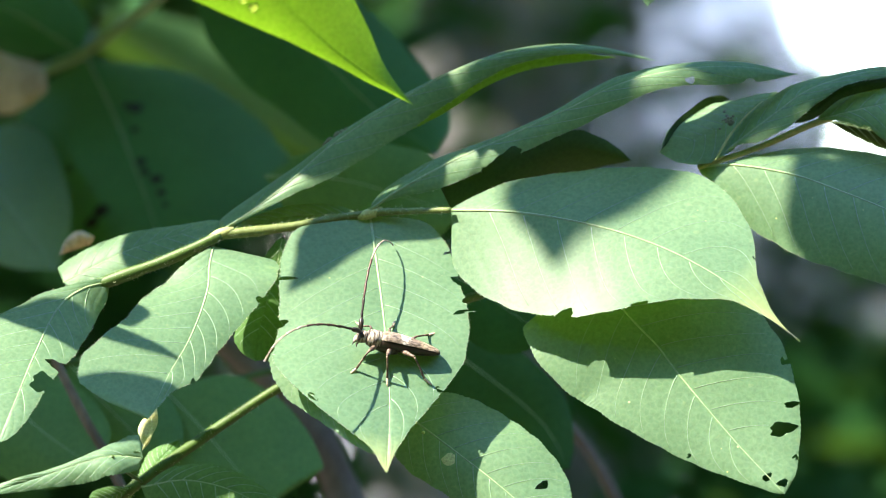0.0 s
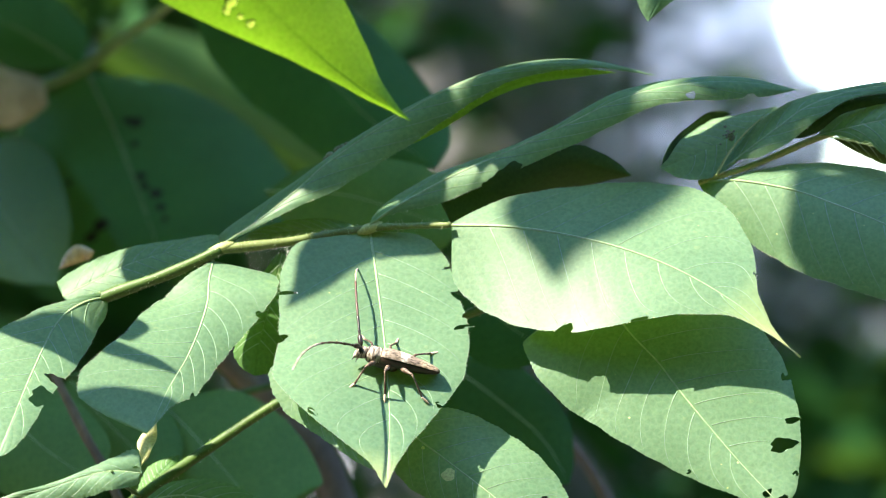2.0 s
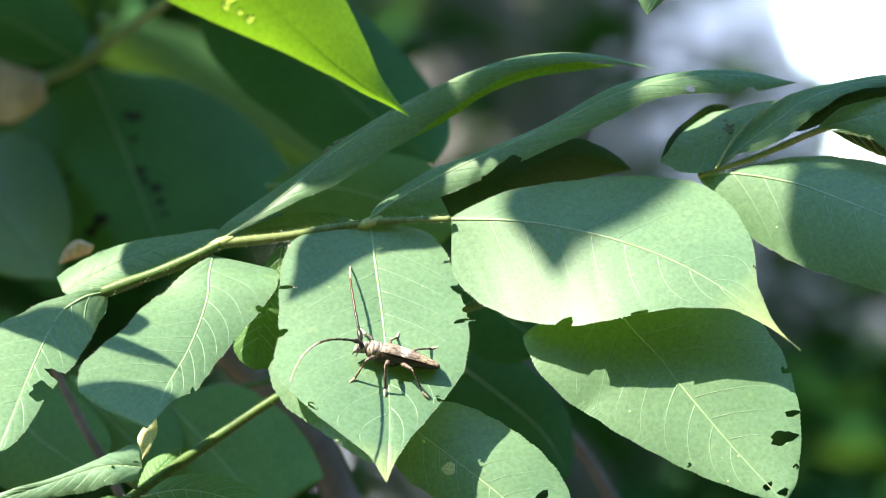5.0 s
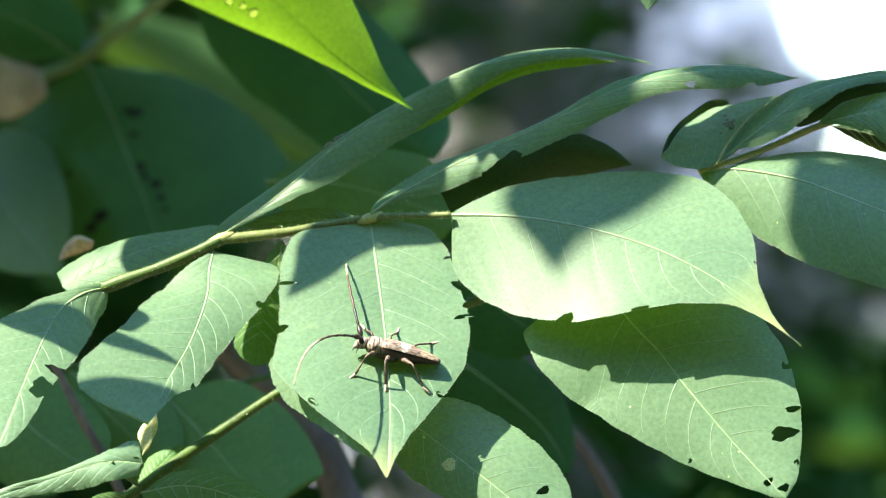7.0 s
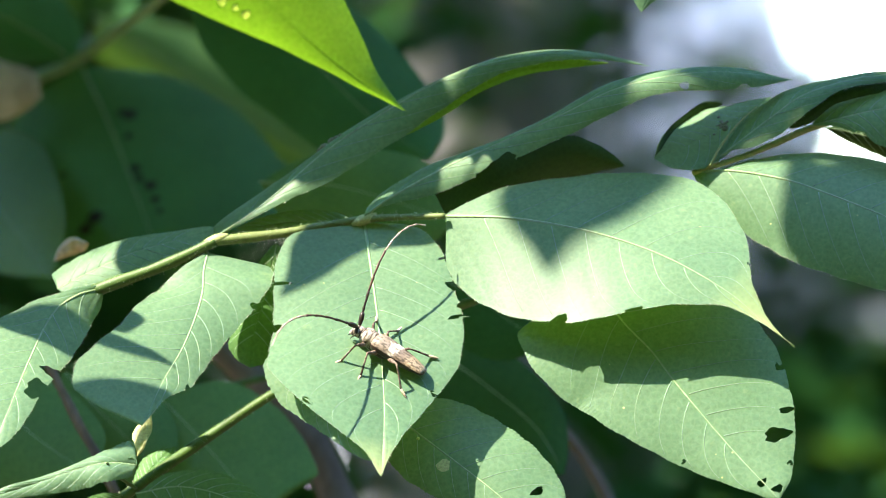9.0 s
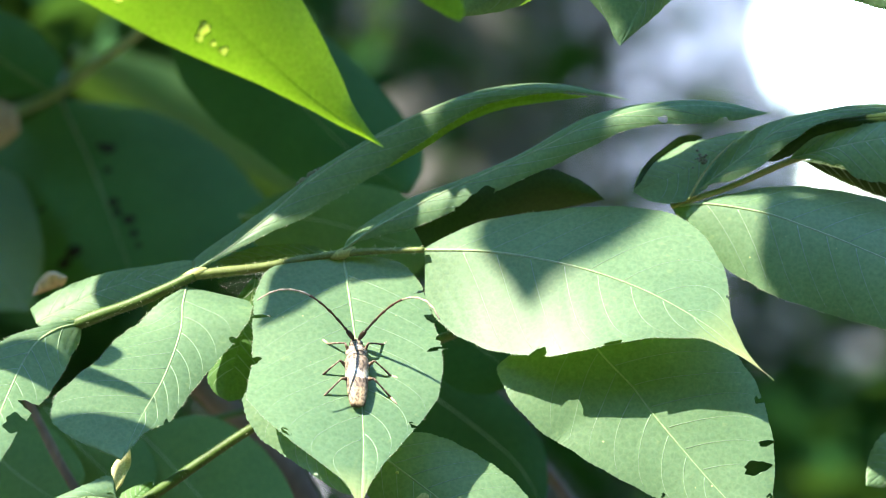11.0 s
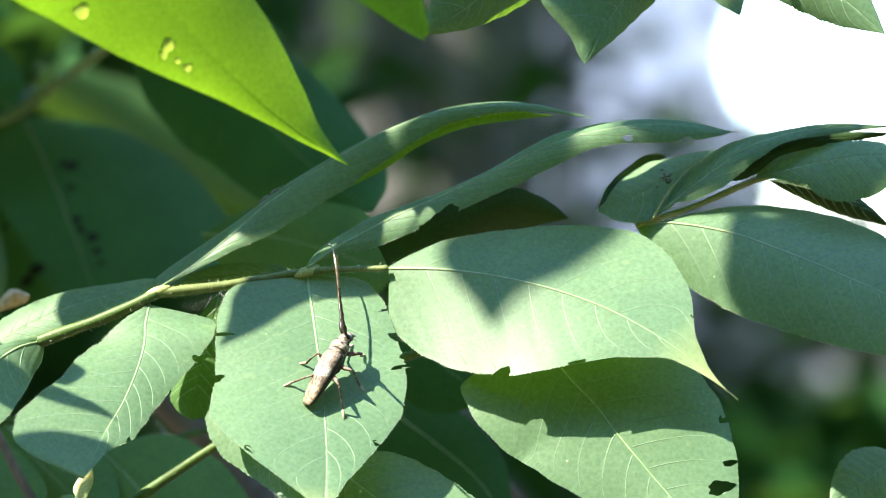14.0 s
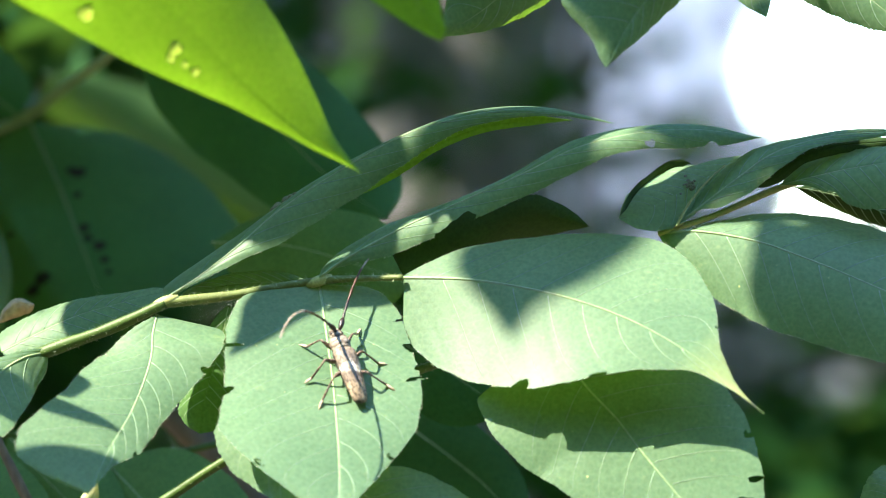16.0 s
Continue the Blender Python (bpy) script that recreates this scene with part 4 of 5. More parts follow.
leaf_t4 = leaflet(top_leaf, (0.0858, 0.01, 1.6055),
    [(0, 0, 0), (14.8, -3, -10.2), (34, -6.8, -21.1), (48.6, -10, -33.3)],
    (0.6, 2.4, 5.3, 8.5, 9.5, 9.4, 8.4, 5.7, 2.5, 0.9),
    (0.5, 2, 4.5, 7.4, 8.5, 8.8, 8, 5.8, 2.5, 0.9), (0, 0, 0, 0), seed=56)

# galls, specks and worn spots
bump_on(leaf_a, (13.38, 15.72, -31.4), (0.24, -0.87, -0.43), 2.02, 0.25, GALL_THIN, "gall", "pale yellow gall")
bump_on(leaf_a, (33.43, 24.8, -38.66), (0.35, -0.89, -0.29), 1.72, 0.25, GALL_THIN, "gall", "pale yellow gall")
bump_on(leaf_a, (32.39, 25.34, -41.13), (0.29, -0.88, -0.37), 1.26, 0.15, GALL_THIN, "gall", "pale yellow gall")
bump_on(leaf_a, (35.52, 26.89, -42.29), (0.31, -0.88, -0.36), 0.96, 0.15, GALL_THIN, "gall", "pale yellow gall")
bump_on(leaf_a, (38.14, 28.49, -43.91), (0.31, -0.88, -0.37), 1.26, 0.15, GALL_THIN, "gall", "pale yellow gall")
bump_on(leaf_a, (18.49, 15.29, -26.42), (0.34, -0.89, -0.31), 1.42, 0.2, GALL_THIN, "gall", "pale yellow gall")
bump_on(leaf_b, (27.57, 9.33, 23.45), (-0.6, -0.03, 0.8), 1.0, 0.7, TAN, "gall", "rough pale brown curled gall")
bump_on(leaf_b, (28.66, 9.36, 24.27), (-0.59, -0.05, 0.8), 1.3, 1.0, TAN, "gall", "rough pale brown curled gall")
bump_on(leaf_b, (30.83, 9.67, 25.87), (-0.58, -0.03, 0.81), 1.3, 1.0, TAN, "gall", "rough pale brown curled gall")
bump_on(leaf_b, (31.94, 9.73, 26.66), (-0.57, -0.06, 0.82), 1.0, 0.7, TAN, "gall", "rough pale brown curled gall")
bump_on(leaf_b, (33.11, 9.38, 27.43), (-0.57, -0.09, 0.82), 0.7, 0.5, TAN, "gall", "rough pale brown curled gall")
rng = np.random.RandomState(12)
for _ in range(16):
    a, b = rng.normal(size=2)
    bump_on(leaf_k3, (-14.0 + 1.5 * a, -2.6 + 0.9 * b, -7.6 + 1.0 * b + 0.5 * a), (-0.12, -0.75, 0.64), rng.uniform(0.35, 0.8), rng.uniform(0.3, 0.6), TAN, "gall", "rough brown gall")
bump_on(leaf_l, (15.55, -7.36, -15.61), (-0.08, -0.94, 0.34), 1.9, 0.12, DRY, "worn_spot", "dry brownish spot")
bump_on(leaf_l, (8.89, -4.05, -8.79), (-0.09, -0.92, 0.38), 0.5, 0.25, GALL, "speck")
bump_on(leaf_h, (-12.18, -9.19, -37.9), (-0.01, -0.97, 0.25), 0.3, 0.06, GALL, "speck")
bump_on(leaf_h, (-23.47, -6.57, -33.89), (-0.21, -0.89, 0.41), 0.18, 0.1, GALL, "speck")
bump_on(leaf_h, (-3.29, -3.21, -13.62), (-0.13, -0.96, 0.24), 0.27, 0.07, GALL, "speck")
bump_on(leaf_h, (-27.67, -5.56, -34.16), (-0.26, -0.84, 0.47), 0.17, 0.09, GALL, "speck")
bump_on(leaf_h, (10.33, -2.06, -11.91), (0.25, -0.94, 0.21), 0.17, 0.08, GALL, "speck")
bump_on(leaf_h, (11.89, -1.15, -10.56), (0.34, -0.86, 0.39), 0.27, 0.14, GALL, "speck")
bump_on(leaf_h, (-19.27, -5.23, -28.69), (-0.24, -0.89, 0.39), 0.29, 0.07, GALL, "speck")
bump_on(leaf_h, (-4.93, -3.54, -15.69), (-0.15, -0.95, 0.26), 0.25, 0.13, GALL, "speck")
bump_on(leaf_h, (-2.45, -5.49, -22.59), (0.01, -0.98, 0.19), 0.24, 0.13, GALL, "speck")
bump_on(leaf_g, (15.87, -31.04, -43.22), (0.14, -0.82, 0.56), 0.12, 0.12, GALL, "speck")
bump_on(leaf_g, (-8.21, -22.65, -28.78), (0.06, -0.78, 0.62), 0.16, 0.12, GALL, "speck")
bump_on(leaf_g, (-10.48, -13.62, -16.4), (0.08, -0.81, 0.58), 0.22, 0.06, GALL, "speck")
bump_on(leaf_g, (14.16, -11.89, -16.26), (0.03, -0.82, 0.57), 0.18, 0.11, GALL, "speck")
bump_on(leaf_g, (-17.05, -13.85, -16.16), (0.02, -0.79, 0.61), 0.14, 0.06, GALL, "speck")
bump_on(leaf_g, (-15.71, -14.21, -16.72), (0.04, -0.8, 0.59), 0.17, 0.07, GALL, "speck")
bump_on(leaf_g, (19.36, -11.33, -15.94), (0.08, -0.8, 0.59), 0.19, 0.08, GALL, "speck")
bump_on(leaf_e, (38.8, -22.73, -21.35), (-0.24, -0.82, 0.52), 0.25, 0.14, GALL, "speck")
bump_on(leaf_e, (67.24, -13.38, -3), (0.02, -0.79, 0.61), 0.2, 0.11, GALL, "speck")
bump_on(leaf_e, (74.62, -27.36, -21.75), (-0.04, -0.89, 0.46), 0.16, 0.13, GALL, "speck")
bump_on(leaf_e, (18.7, -13.48, -16.17), (-0.3, -0.85, 0.42), 0.29, 0.07, GALL, "speck")
bump_on(leaf_e, (30.37, -12.22, -6.49), (-0.24, -0.87, 0.43), 0.14, 0.13, GALL, "speck")
bump_on(leaf_e, (65.29, -11.16, -0.18), (0, -0.78, 0.63), 0.18, 0.1, GALL, "speck")
bump_on(leaf_e, (23.1, -18.13, -22.37), (-0.27, -0.85, 0.46), 0.19, 0.05, GALL, "speck")
bump_on(leaf_e, (35.18, -4.53, 4.11), (-0.14, -0.71, 0.69), 0.18, 0.06, GALL, "speck")
bump_on(leaf_e, (71.32, -26.02, -19.61), (-0.08, -0.89, 0.45), 0.26, 0.09, GALL, "speck")
bump_on(leaf_f, (41.43, -21.56, -44.8), (0.02, -0.89, 0.45), 0.12, 0.11, GALL, "speck")
bump_on(leaf_f, (33.77, -23.52, -51.93), (-0.22, -0.95, 0.2), 0.26, 0.06, GALL, "speck")
bump_on(leaf_f, (48.34, -13.62, -32.49), (0.17, -0.82, 0.54), 0.21, 0.07, GALL, "speck")
bump_on(leaf_f, (32.33, -21.58, -46.02), (-0.11, -0.94, 0.31), 0.29, 0.09, GALL, "speck")
bump_on(leaf_f, (5.25, -11.49, -23.01), (-0.07, -0.97, 0.24), 0.13, 0.1, GALL, "speck")
bump_on(leaf_f, (19.24, -2.3, -4.45), (0.08, -0.73, 0.67), 0.28, 0.15, GALL, "speck")
bump_on(leaf_f, (36.61, -21.84, -45.55), (-0.02, -0.91, 0.42), 0.3, 0.14, GALL, "speck")
bump_on(leaf_f, (36.75, -22.23, -46.39), (-0.06, -0.92, 0.4), 0.19, 0.06, GALL, "speck")
bump_on(leaf_f, (8.78, -15.44, -34.25), (-0.13, -0.95, 0.28), 0.27, 0.11, GALL, "speck")
bump_on(leaf_k1, (8.96, -1.94, 0.89), (-0.16, -0.91, 0.38), 0.21, 0.12, GALL, "speck")
bump_on(leaf_k1, (67.58, -15.36, -18.99), (0.07, -0.86, 0.51), 0.16, 0.06, GALL, "speck")
bump_on(leaf_k1, (29.78, -9.11, -8.27), (-0.09, -0.92, 0.39), 0.18, 0.13, GALL, "speck")
bump_on(leaf_k1, (20.18, -8.73, -13.68), (-0.28, -0.95, 0.16), 0.26, 0.14, GALL, "speck")
bump_on(leaf_k1, (23.8, 0.81, 4.15), (-0.06, -0.47, 0.88), 0.29, 0.11, GALL, "speck")
bump_on(leaf_k1, (42.98, -11.4, -11.45), (-0.03, -0.9, 0.44), 0.27, 0.12, GALL, "speck")
bump_on(leaf_i, (-20.36, -7.36, -29.74), (0.17, -0.98, 0.1), 0.3, 0.14, GALL, "speck")
bump_on(leaf_i, (-37.04, -4.25, -22.24), (-0.26, -0.92, 0.31), 0.29, 0.12, GALL, "speck")
bump_on(leaf_i, (-22.64, -8.2, -35.31), (0.18, -0.98, 0.04), 0.27, 0.06, GALL, "speck")
bump_on(leaf_i, (-8.26, -2.29, -6.99), (0.25, -0.97, 0.07), 0.21, 0.15, GALL, "speck")
bump_on(leaf_i, (-10.95, -1.63, -1.44), (-0.08, -0.71, 0.7), 0.21, 0.07, GALL, "speck")
bump_on(leaf_q1, (17.63, -17.06, -16.93), (-0.05, -0.74, 0.67), 2.6, 0.12, SPOT, "worn_spot", "dark chewed spot")
bump_on(leaf_q1, (15.01, -16.24, -16.28), (-0.08, -0.76, 0.65), 1.8, 0.12, SPOT, "worn_spot", "dark chewed spot")
bump_on(leaf_q1, (17.71, -23.59, -24.37), (-0.09, -0.75, 0.65), 1.5, 0.12, SPOT, "worn_spot", "dark chewed spot")
bump_on(leaf_q1, (20.63, -33.46, -35.25), (-0.11, -0.74, 0.66), 2.0, 0.12, SPOT, "worn_spot", "dark chewed spot")
bump_on(leaf_q1, (22.13, -36.48, -38.43), (-0.1, -0.75, 0.65), 1.7, 0.12, SPOT, "worn_spot", "dark chewed spot")
bump_on(leaf_q1, (26.02, -39.14, -40.9), (-0.07, -0.74, 0.67), 2.2, 0.12, SPOT, "worn_spot", "dark chewed spot")
bump_on(leaf_q1, (28.03, -43.36, -45.4), (-0.06, -0.74, 0.67), 1.7, 0.12, SPOT, "worn_spot", "dark chewed spot")
bump_on(leaf_q1, (-3.1, -28.71, -37.32), (-0.34, -0.76, 0.56), 1.3, 0.12, SPOT, "worn_spot", "dark chewed spot")
bump_on(leaf_q1, (8.67, -44.49, -51.33), (-0.29, -0.75, 0.59), 2.8, 0.12, SPOT, "worn_spot", "dark chewed spot")
bump_on(leaf_q1, (5.76, -46.03, -55.1), (-0.35, -0.77, 0.53), 2.4, 0.12, SPOT, "worn_spot", "dark chewed spot")
bump_on(leaf_q1, (29.7, -47.05, -49.21), (-0.06, -0.74, 0.67), 1.2, 0.12, SPOT, "worn_spot", "dark chewed spot")
bump_on(leaf_h, (-5.41, -5.89, -24.77), (-0.12, -0.96, 0.26), 0.55, 0.25, DRY, "speck")
node = tube("node", np.array([(-91.12, 9, 1490.98), (-89.28, 9, 1491.55), (-87.67, 9, 1492.13), (-86.06, 9, 1492.7), (-84.22, 9, 1493.28)]) * MM, np.array((.5, .95, 1.05, .95, .5)) * 1.43 * MM, NODE, main_leaf, 10, "yellowish swollen node")
node = tube("node", np.array([(-62.8, 9, 1502.94), (-60.96, 9, 1503.51), (-59.35, 9, 1504.09), (-57.74, 9, 1504.66), (-55.9, 9, 1505.24)]) * MM, np.array((.5, .95, 1.05, .95, .5)) * 1.43 * MM, NODE, main_leaf, 10, "yellowish swollen node")
node = tube("node", np.array([(-23.02, 11, 1508.41), (-21.18, 11, 1508.98), (-19.57, 11, 1509.56), (-17.96, 11, 1510.13), (-16.12, 11, 1510.71)]) * MM, np.array((.5, .95, 1.05, .95, .5)) * 1.43 * MM, NODE, main_leaf, 10, "yellowish swollen node")
node = tube("node", np.array([(71.48, 9, 1523.78), (72.44, 9, 1524.08), (73.28, 9, 1524.38), (74.12, 9, 1524.68), (75.08, 9, 1524.98)]) * MM, np.array((.5, .95, 1.05, .95, .5)) * 0.74 * MM, NODE, right_leaf, 10, "yellowish swollen node")
node = tube("node", np.array([(-124.32, 250, 1563.92), (-122.48, 250, 1564.49), (-120.87, 250, 1565.07), (-119.26, 250, 1565.64), (-117.42, 250, 1566.22)]) * MM, np.array((.5, .95, 1.05, .95, .5)) * 1.43 * MM, NODE, back_leaf, 10, "yellowish swollen node")
# ---- ground, trunks and shrubs behind ----
ground = mesh_object("ground", [(-400, -400, 0), (400, -400, 0), (400, 400, 0), (-400, 400, 0)], [(0, 1, 2, 3)], SOIL)
tagged(ground, "brown woodland floor covered in leaf litter", "ground", kind="structure")


def trunk(x, y, r, h, lean, seed):
    rng = np.random.RandomState(seed)
    path = catmull([(x, y, -0.1), (x + lean * 0.3 + rng.uniform(-.03, .03), y, h * 0.35), (x + lean * 0.6, y, h * 0.7), (x + lean, y, h)], 24)
    q = np.linspace(0, 1, 25)
    v, f = tube_data(path, r * (1.25 - 0.5 * q), 18)
    v = v + rng.normal(size=v.shape) * r * 0.03
    return mesh_object("trunk", v, f, BARK)


def leaf_cloud(name, boxes, count, size, seed, label, category, trunk_ob=None):
    """Many small pointed leaves spread unevenly through rounded regions (x, y, z, rx, ry, rz)."""
    rng = np.random.RandomState(seed)
    vs, fs = [], []
    for _ in range(count):
        x, y, z, rx, ry, rz = boxes[rng.randint(len(boxes))]
        d = rng.normal(size=3)
        d *= rng.rand() ** 0.4 / np.linalg.norm(d)
        c = np.array((x, y, z)) + d * (rx, ry, rz)
        a = rng.normal(size=3) * (1, 1, 0.5)
        a /= np.linalg.norm(a)
        b = np.cross(a, rng.normal(size=3))
        b /= np.linalg.norm(b)
        n = np.cross(a, b)
        L = size * rng.uniform(0.6, 1.3)
        k = len(vs)
        vs += [c, c + a * L * .35 + b * L * .22 + n * L * .04, c + a * L, c + a * L * .35 - b * L * .22 + n * L * .04]
        fs += [(k, k + 1, k + 2), (k, k + 2, k + 3)]
    ob = mesh_object(name, vs, fs, LEAF_FAR_SHADED, None, smooth=False)
    return tagged(ob, label, category, kind="stuff")


tree_1 = thing("tree", "grey-brown shaded tree trunk in the woods behind", "tree")
trunk(0.045, 4.0, 0.145, 7.0, 0.03, 61).parent = tree_1
for a, z, h in ((0.6, 2.9, 2.2), (-0.9, 3.6, 1.8)):
    tube("limb", catmull([(0.12, 4.0, z), (0.12 + a * .5, 4.1, z + h * .4), (0.12 + a, 4.3, z + h)], 12), np.linspace(.06, .02, 13), BARK, tree_1, 10)
tree_2 = thing("tree", "grey-brown shaded tree trunk in the woods behind", "tree")
trunk(-0.75, 5.2, 0.22, 8.0, -0.1, 62).parent = tree_2
for a, z, h in ((0.8, 3.2, 2.4), (-0.7, 3.9, 2.0)):
    tube("limb", catmull([(-0.78, 5.2, z), (-0.78 + a * .5, 5.3, z + h * .4), (-0.78 + a, 5.5, z + h)], 12), np.linspace(.07, .02, 13), BARK, tree_2, 10)
tree_3 = thing("tree", "slim dark tree stem against the bright slope", "tree")
trunk(0.39, 6.0, 0.030, 6.0, -0.11, 63).parent = tree_3
for a, z, h in ((0.5, 2.4, 1.2), (-0.4, 2.9, 1.0)):
    tube("limb", catmull([(0.34, 6.0, z), (0.34 + a * .5, 6.05, z + h * .4), (0.34 + a, 6.1, z + h)], 12), np.linspace(.014, .005, 13), BARK, tree_3, 8)
leaf_cloud("shrub", [(-0.17, 0.9, 1.65, .08, .2, .06), (-.27, .9, 1.65, .08, .2, .07)], 520, 0.06, 80, "dark green leaves in the shade behind, out of focus", "shrub")
SHRUB = "dark green leafy shrub in shade, out of focus"
leaf_cloud("shrub", [(-0.45, 2.2, 1.6, .45, .4, .6), (-0.37, 2.6, 1.2, .28, .4, .35)], 1700, 0.10, 71, SHRUB, "shrub")
leaf_cloud("shrub", [(0.55, 2.6, 1.10, .42, .4, .36), (0.29, 2.2, 1.08, .26, .4, .33)], 1500, 0.10, 72, SHRUB, "shrub")
leaf_cloud("shrub", [(.05, 3.0, 1.62, .32, .3, .3)], 130, 0.09, 78, "sparse twigs with green leaves before the trunk", "shrub")
TREE = "dark green woodland foliage far behind, out of focus"
leaf_cloud("foliage", [(-1.3, 8.6, 2.2, 1.3, .6, 1.5), (-.2, 9.0, 2.05, .7, .5, .95), (.1, 9.0, 2.4, .45, .5, .6)], 3600, 0.16, 73, TREE, "tree")
leaf_cloud("foliage", [(.95, 9, 1.45, 1.0, .5, .40), (1.9, 9, 1.8, .42, .5, 1.0), (1.15, 9, 2.95, .7, .5, .38)], 3000, 0.14, 74, TREE, "tree")
leaf_cloud("foliage", [(.72, 9.2, 2.15, .24, .4, .42), (.95, 9.2, 1.95, .25, .3, .1)], 240, 0.08, 77, "thin twigs and leaves against the bright sky", "tree")
leaf_cloud("undergrowth", [(-1.1, 10.6, .95, .75, .4, .30), (.45, 10.6, .98, .5, .4, .30), (1.3, 10.6, .95, .8, .4, .3)], 2600, 0.14, 84, "dark green undergrowth in the shade, out of focus", "undergrowth")


twigs = thing("branch", "thin dark twigs against the bright slope, out of focus", "branch")
for name, path, r in (("twig", [(0.594, 9.00, 2.141), (0.758, 9.00, 2.091), (0.914, 9.00, 2.038), (1.054, 9.00, 2.013)], 0.016), ("side_twig", [(0.633, 9.00, 2.044), (0.789, 9.00, 2.057), (0.961, 9.00, 2.085)], 0.011), ("side_twig", [(0.758, 9.00, 2.091), (0.851, 9.00, 2.113), (0.953, 9.00, 2.110)], 0.011)):
    tube(name, catmull(path, 16), np.linspace(r, r * 0.5, 17), BARK, twigs, 7)


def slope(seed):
    """A pale slope far off, haze put into its colour, its outline a hollow in which the bright sky stands."""
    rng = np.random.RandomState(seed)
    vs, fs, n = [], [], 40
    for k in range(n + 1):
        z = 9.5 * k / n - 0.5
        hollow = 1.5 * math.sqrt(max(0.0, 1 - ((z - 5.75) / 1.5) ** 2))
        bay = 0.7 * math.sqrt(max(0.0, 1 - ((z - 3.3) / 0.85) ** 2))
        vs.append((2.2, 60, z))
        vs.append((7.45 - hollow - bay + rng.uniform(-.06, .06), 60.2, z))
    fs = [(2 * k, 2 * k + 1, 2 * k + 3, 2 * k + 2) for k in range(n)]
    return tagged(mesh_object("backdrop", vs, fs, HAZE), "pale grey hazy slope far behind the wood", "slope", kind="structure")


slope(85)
path = mesh_object("path", [(-0.7, 13, 0.004), (0.04, 13, 0.004), (0.05, 27, 0.004), (-1.0, 27, 0.004)], [(0, 1, 2, 3)], PATH)
tagged(path, "pale sandy path in the sun", "path", kind="structure")


def wood_screen(r, h, seed):
    """An unseen wall of woods all round, added to hold back sky light, open only where the branch is seen against the
    light.
    """
    rng = np.random.RandomState(seed)
    vs, fs, n, k = [], [], 150, 22
    for i in range(n + 1):
        a = radians(18 + 324 * i / n) + radians(90)
        for j in range(k + 1):
            rr = r + rng.uniform(-0.9, 0.9)
            # raised towards -y, where it blocks the sky that lights the leaflets
            z = h * j / k * (1 + 0.25 * math.sin(a * 5) + 0.12 * math.sin(a * 17)) * (1 + 2.2 * max(0, -math.sin(a)) ** 2) - 0.2
            vs.append((rr * math.cos(a), rr * math.sin(a), z))
    for i in range(n):
        for j in range(k):
            q = i * (k + 1) + j
            fs.append((q, q + k + 1, q + k + 2, q + 1))
    ob = mesh_object("backdrop", vs, fs, LEAF_FAR_SHADED, None, smooth=False)
    return tagged(ob, "unseen dark green wall of woods all round, added to block low sky", "woods", kind="structure")


wood_screen(13, 8, 79)
twig_1 = thing("branch", "brown bare branch behind the leaves, out of focus", "branch")
rachis(twig_1, [(-81.6, 190, 1482.2), (-68.7, 185, 1469.8), (-52.4, 180, 1455.6), (-38, 175, 1438.1), (-25.4, 170, 1408.3)], 4.0, 6.5, hairs=0, seed=31, name="limb", material=TWIG)
dead_leaf = thing("leaf", "brown dead leaf behind the branch, out of focus", "leaf")
leaf_dead = leaflet(dead_leaf, (-0.157, 0.23, 1.5709),
    [(0, 0, 0), (11.7, -4.4, -9.5), (19.4, -7.2, -15.2), (28.1, -10, -19)],
    (0.2, 0.5, 1.1, 2.1, 3.2, 5, 6.6, 6.6, 4, 1.3),
    (0.8, 3, 6.7, 12.1, 14.9, 15, 13.4, 9.1, 4.6, 1.8), (0, 0, 0, 0), seed=81, fine=False, material=BROWN)
twig_2 = thing("branch", "thin reddish-brown twig behind the leaves, out of focus", "branch")
rachis(twig_2, [(-4.4, 200, 1473), (11.9, 195, 1464.1), (26.2, 190, 1456.1), (44, 185, 1439.3), (56.3, 180, 1418.2)], 2.4, 2.0, hairs=0, seed=32, name="limb", material=TWIG)
curled_leaf = thing("leaf", "small curled tan dead leaf caught behind the stalk", "leaf")
leaf_dead2 = leaflet(curled_leaf, (-0.1086, 0.062, 1.4982),
    [(0, 0, 0), (4, -1.8, 3.8), (7.3, -3, 5.7), (10.6, -4, 5.4)],
    (0.1, 0.5, 1.1, 1.7, 2, 2.1, 1.5, 0.5, 0.2, 0.1),
    (0.1, 0.5, 1, 1.8, 2.6, 3, 3.1, 3, 2.2, 1.1), (0, 0, 0, 0), curl=0.5, seed=82, fine=False, material=BROWN)
twig_3 = thing("branch", "thin brown twig behind the leaflets, out of focus", "branch")
rachis(twig_3, [(-116.8, 72, 1484), (-111, 71, 1469.5), (-106.1, 70, 1459.9), (-101.1, 69, 1450.3), (-95.4, 68, 1440.7), (-88.8, 66, 1426.4)], 1.2, 1.6, hairs=0, seed=34, name="limb", material=TWIG)
CROWN = "unseen dense green tree crown, added to shade the woods below"


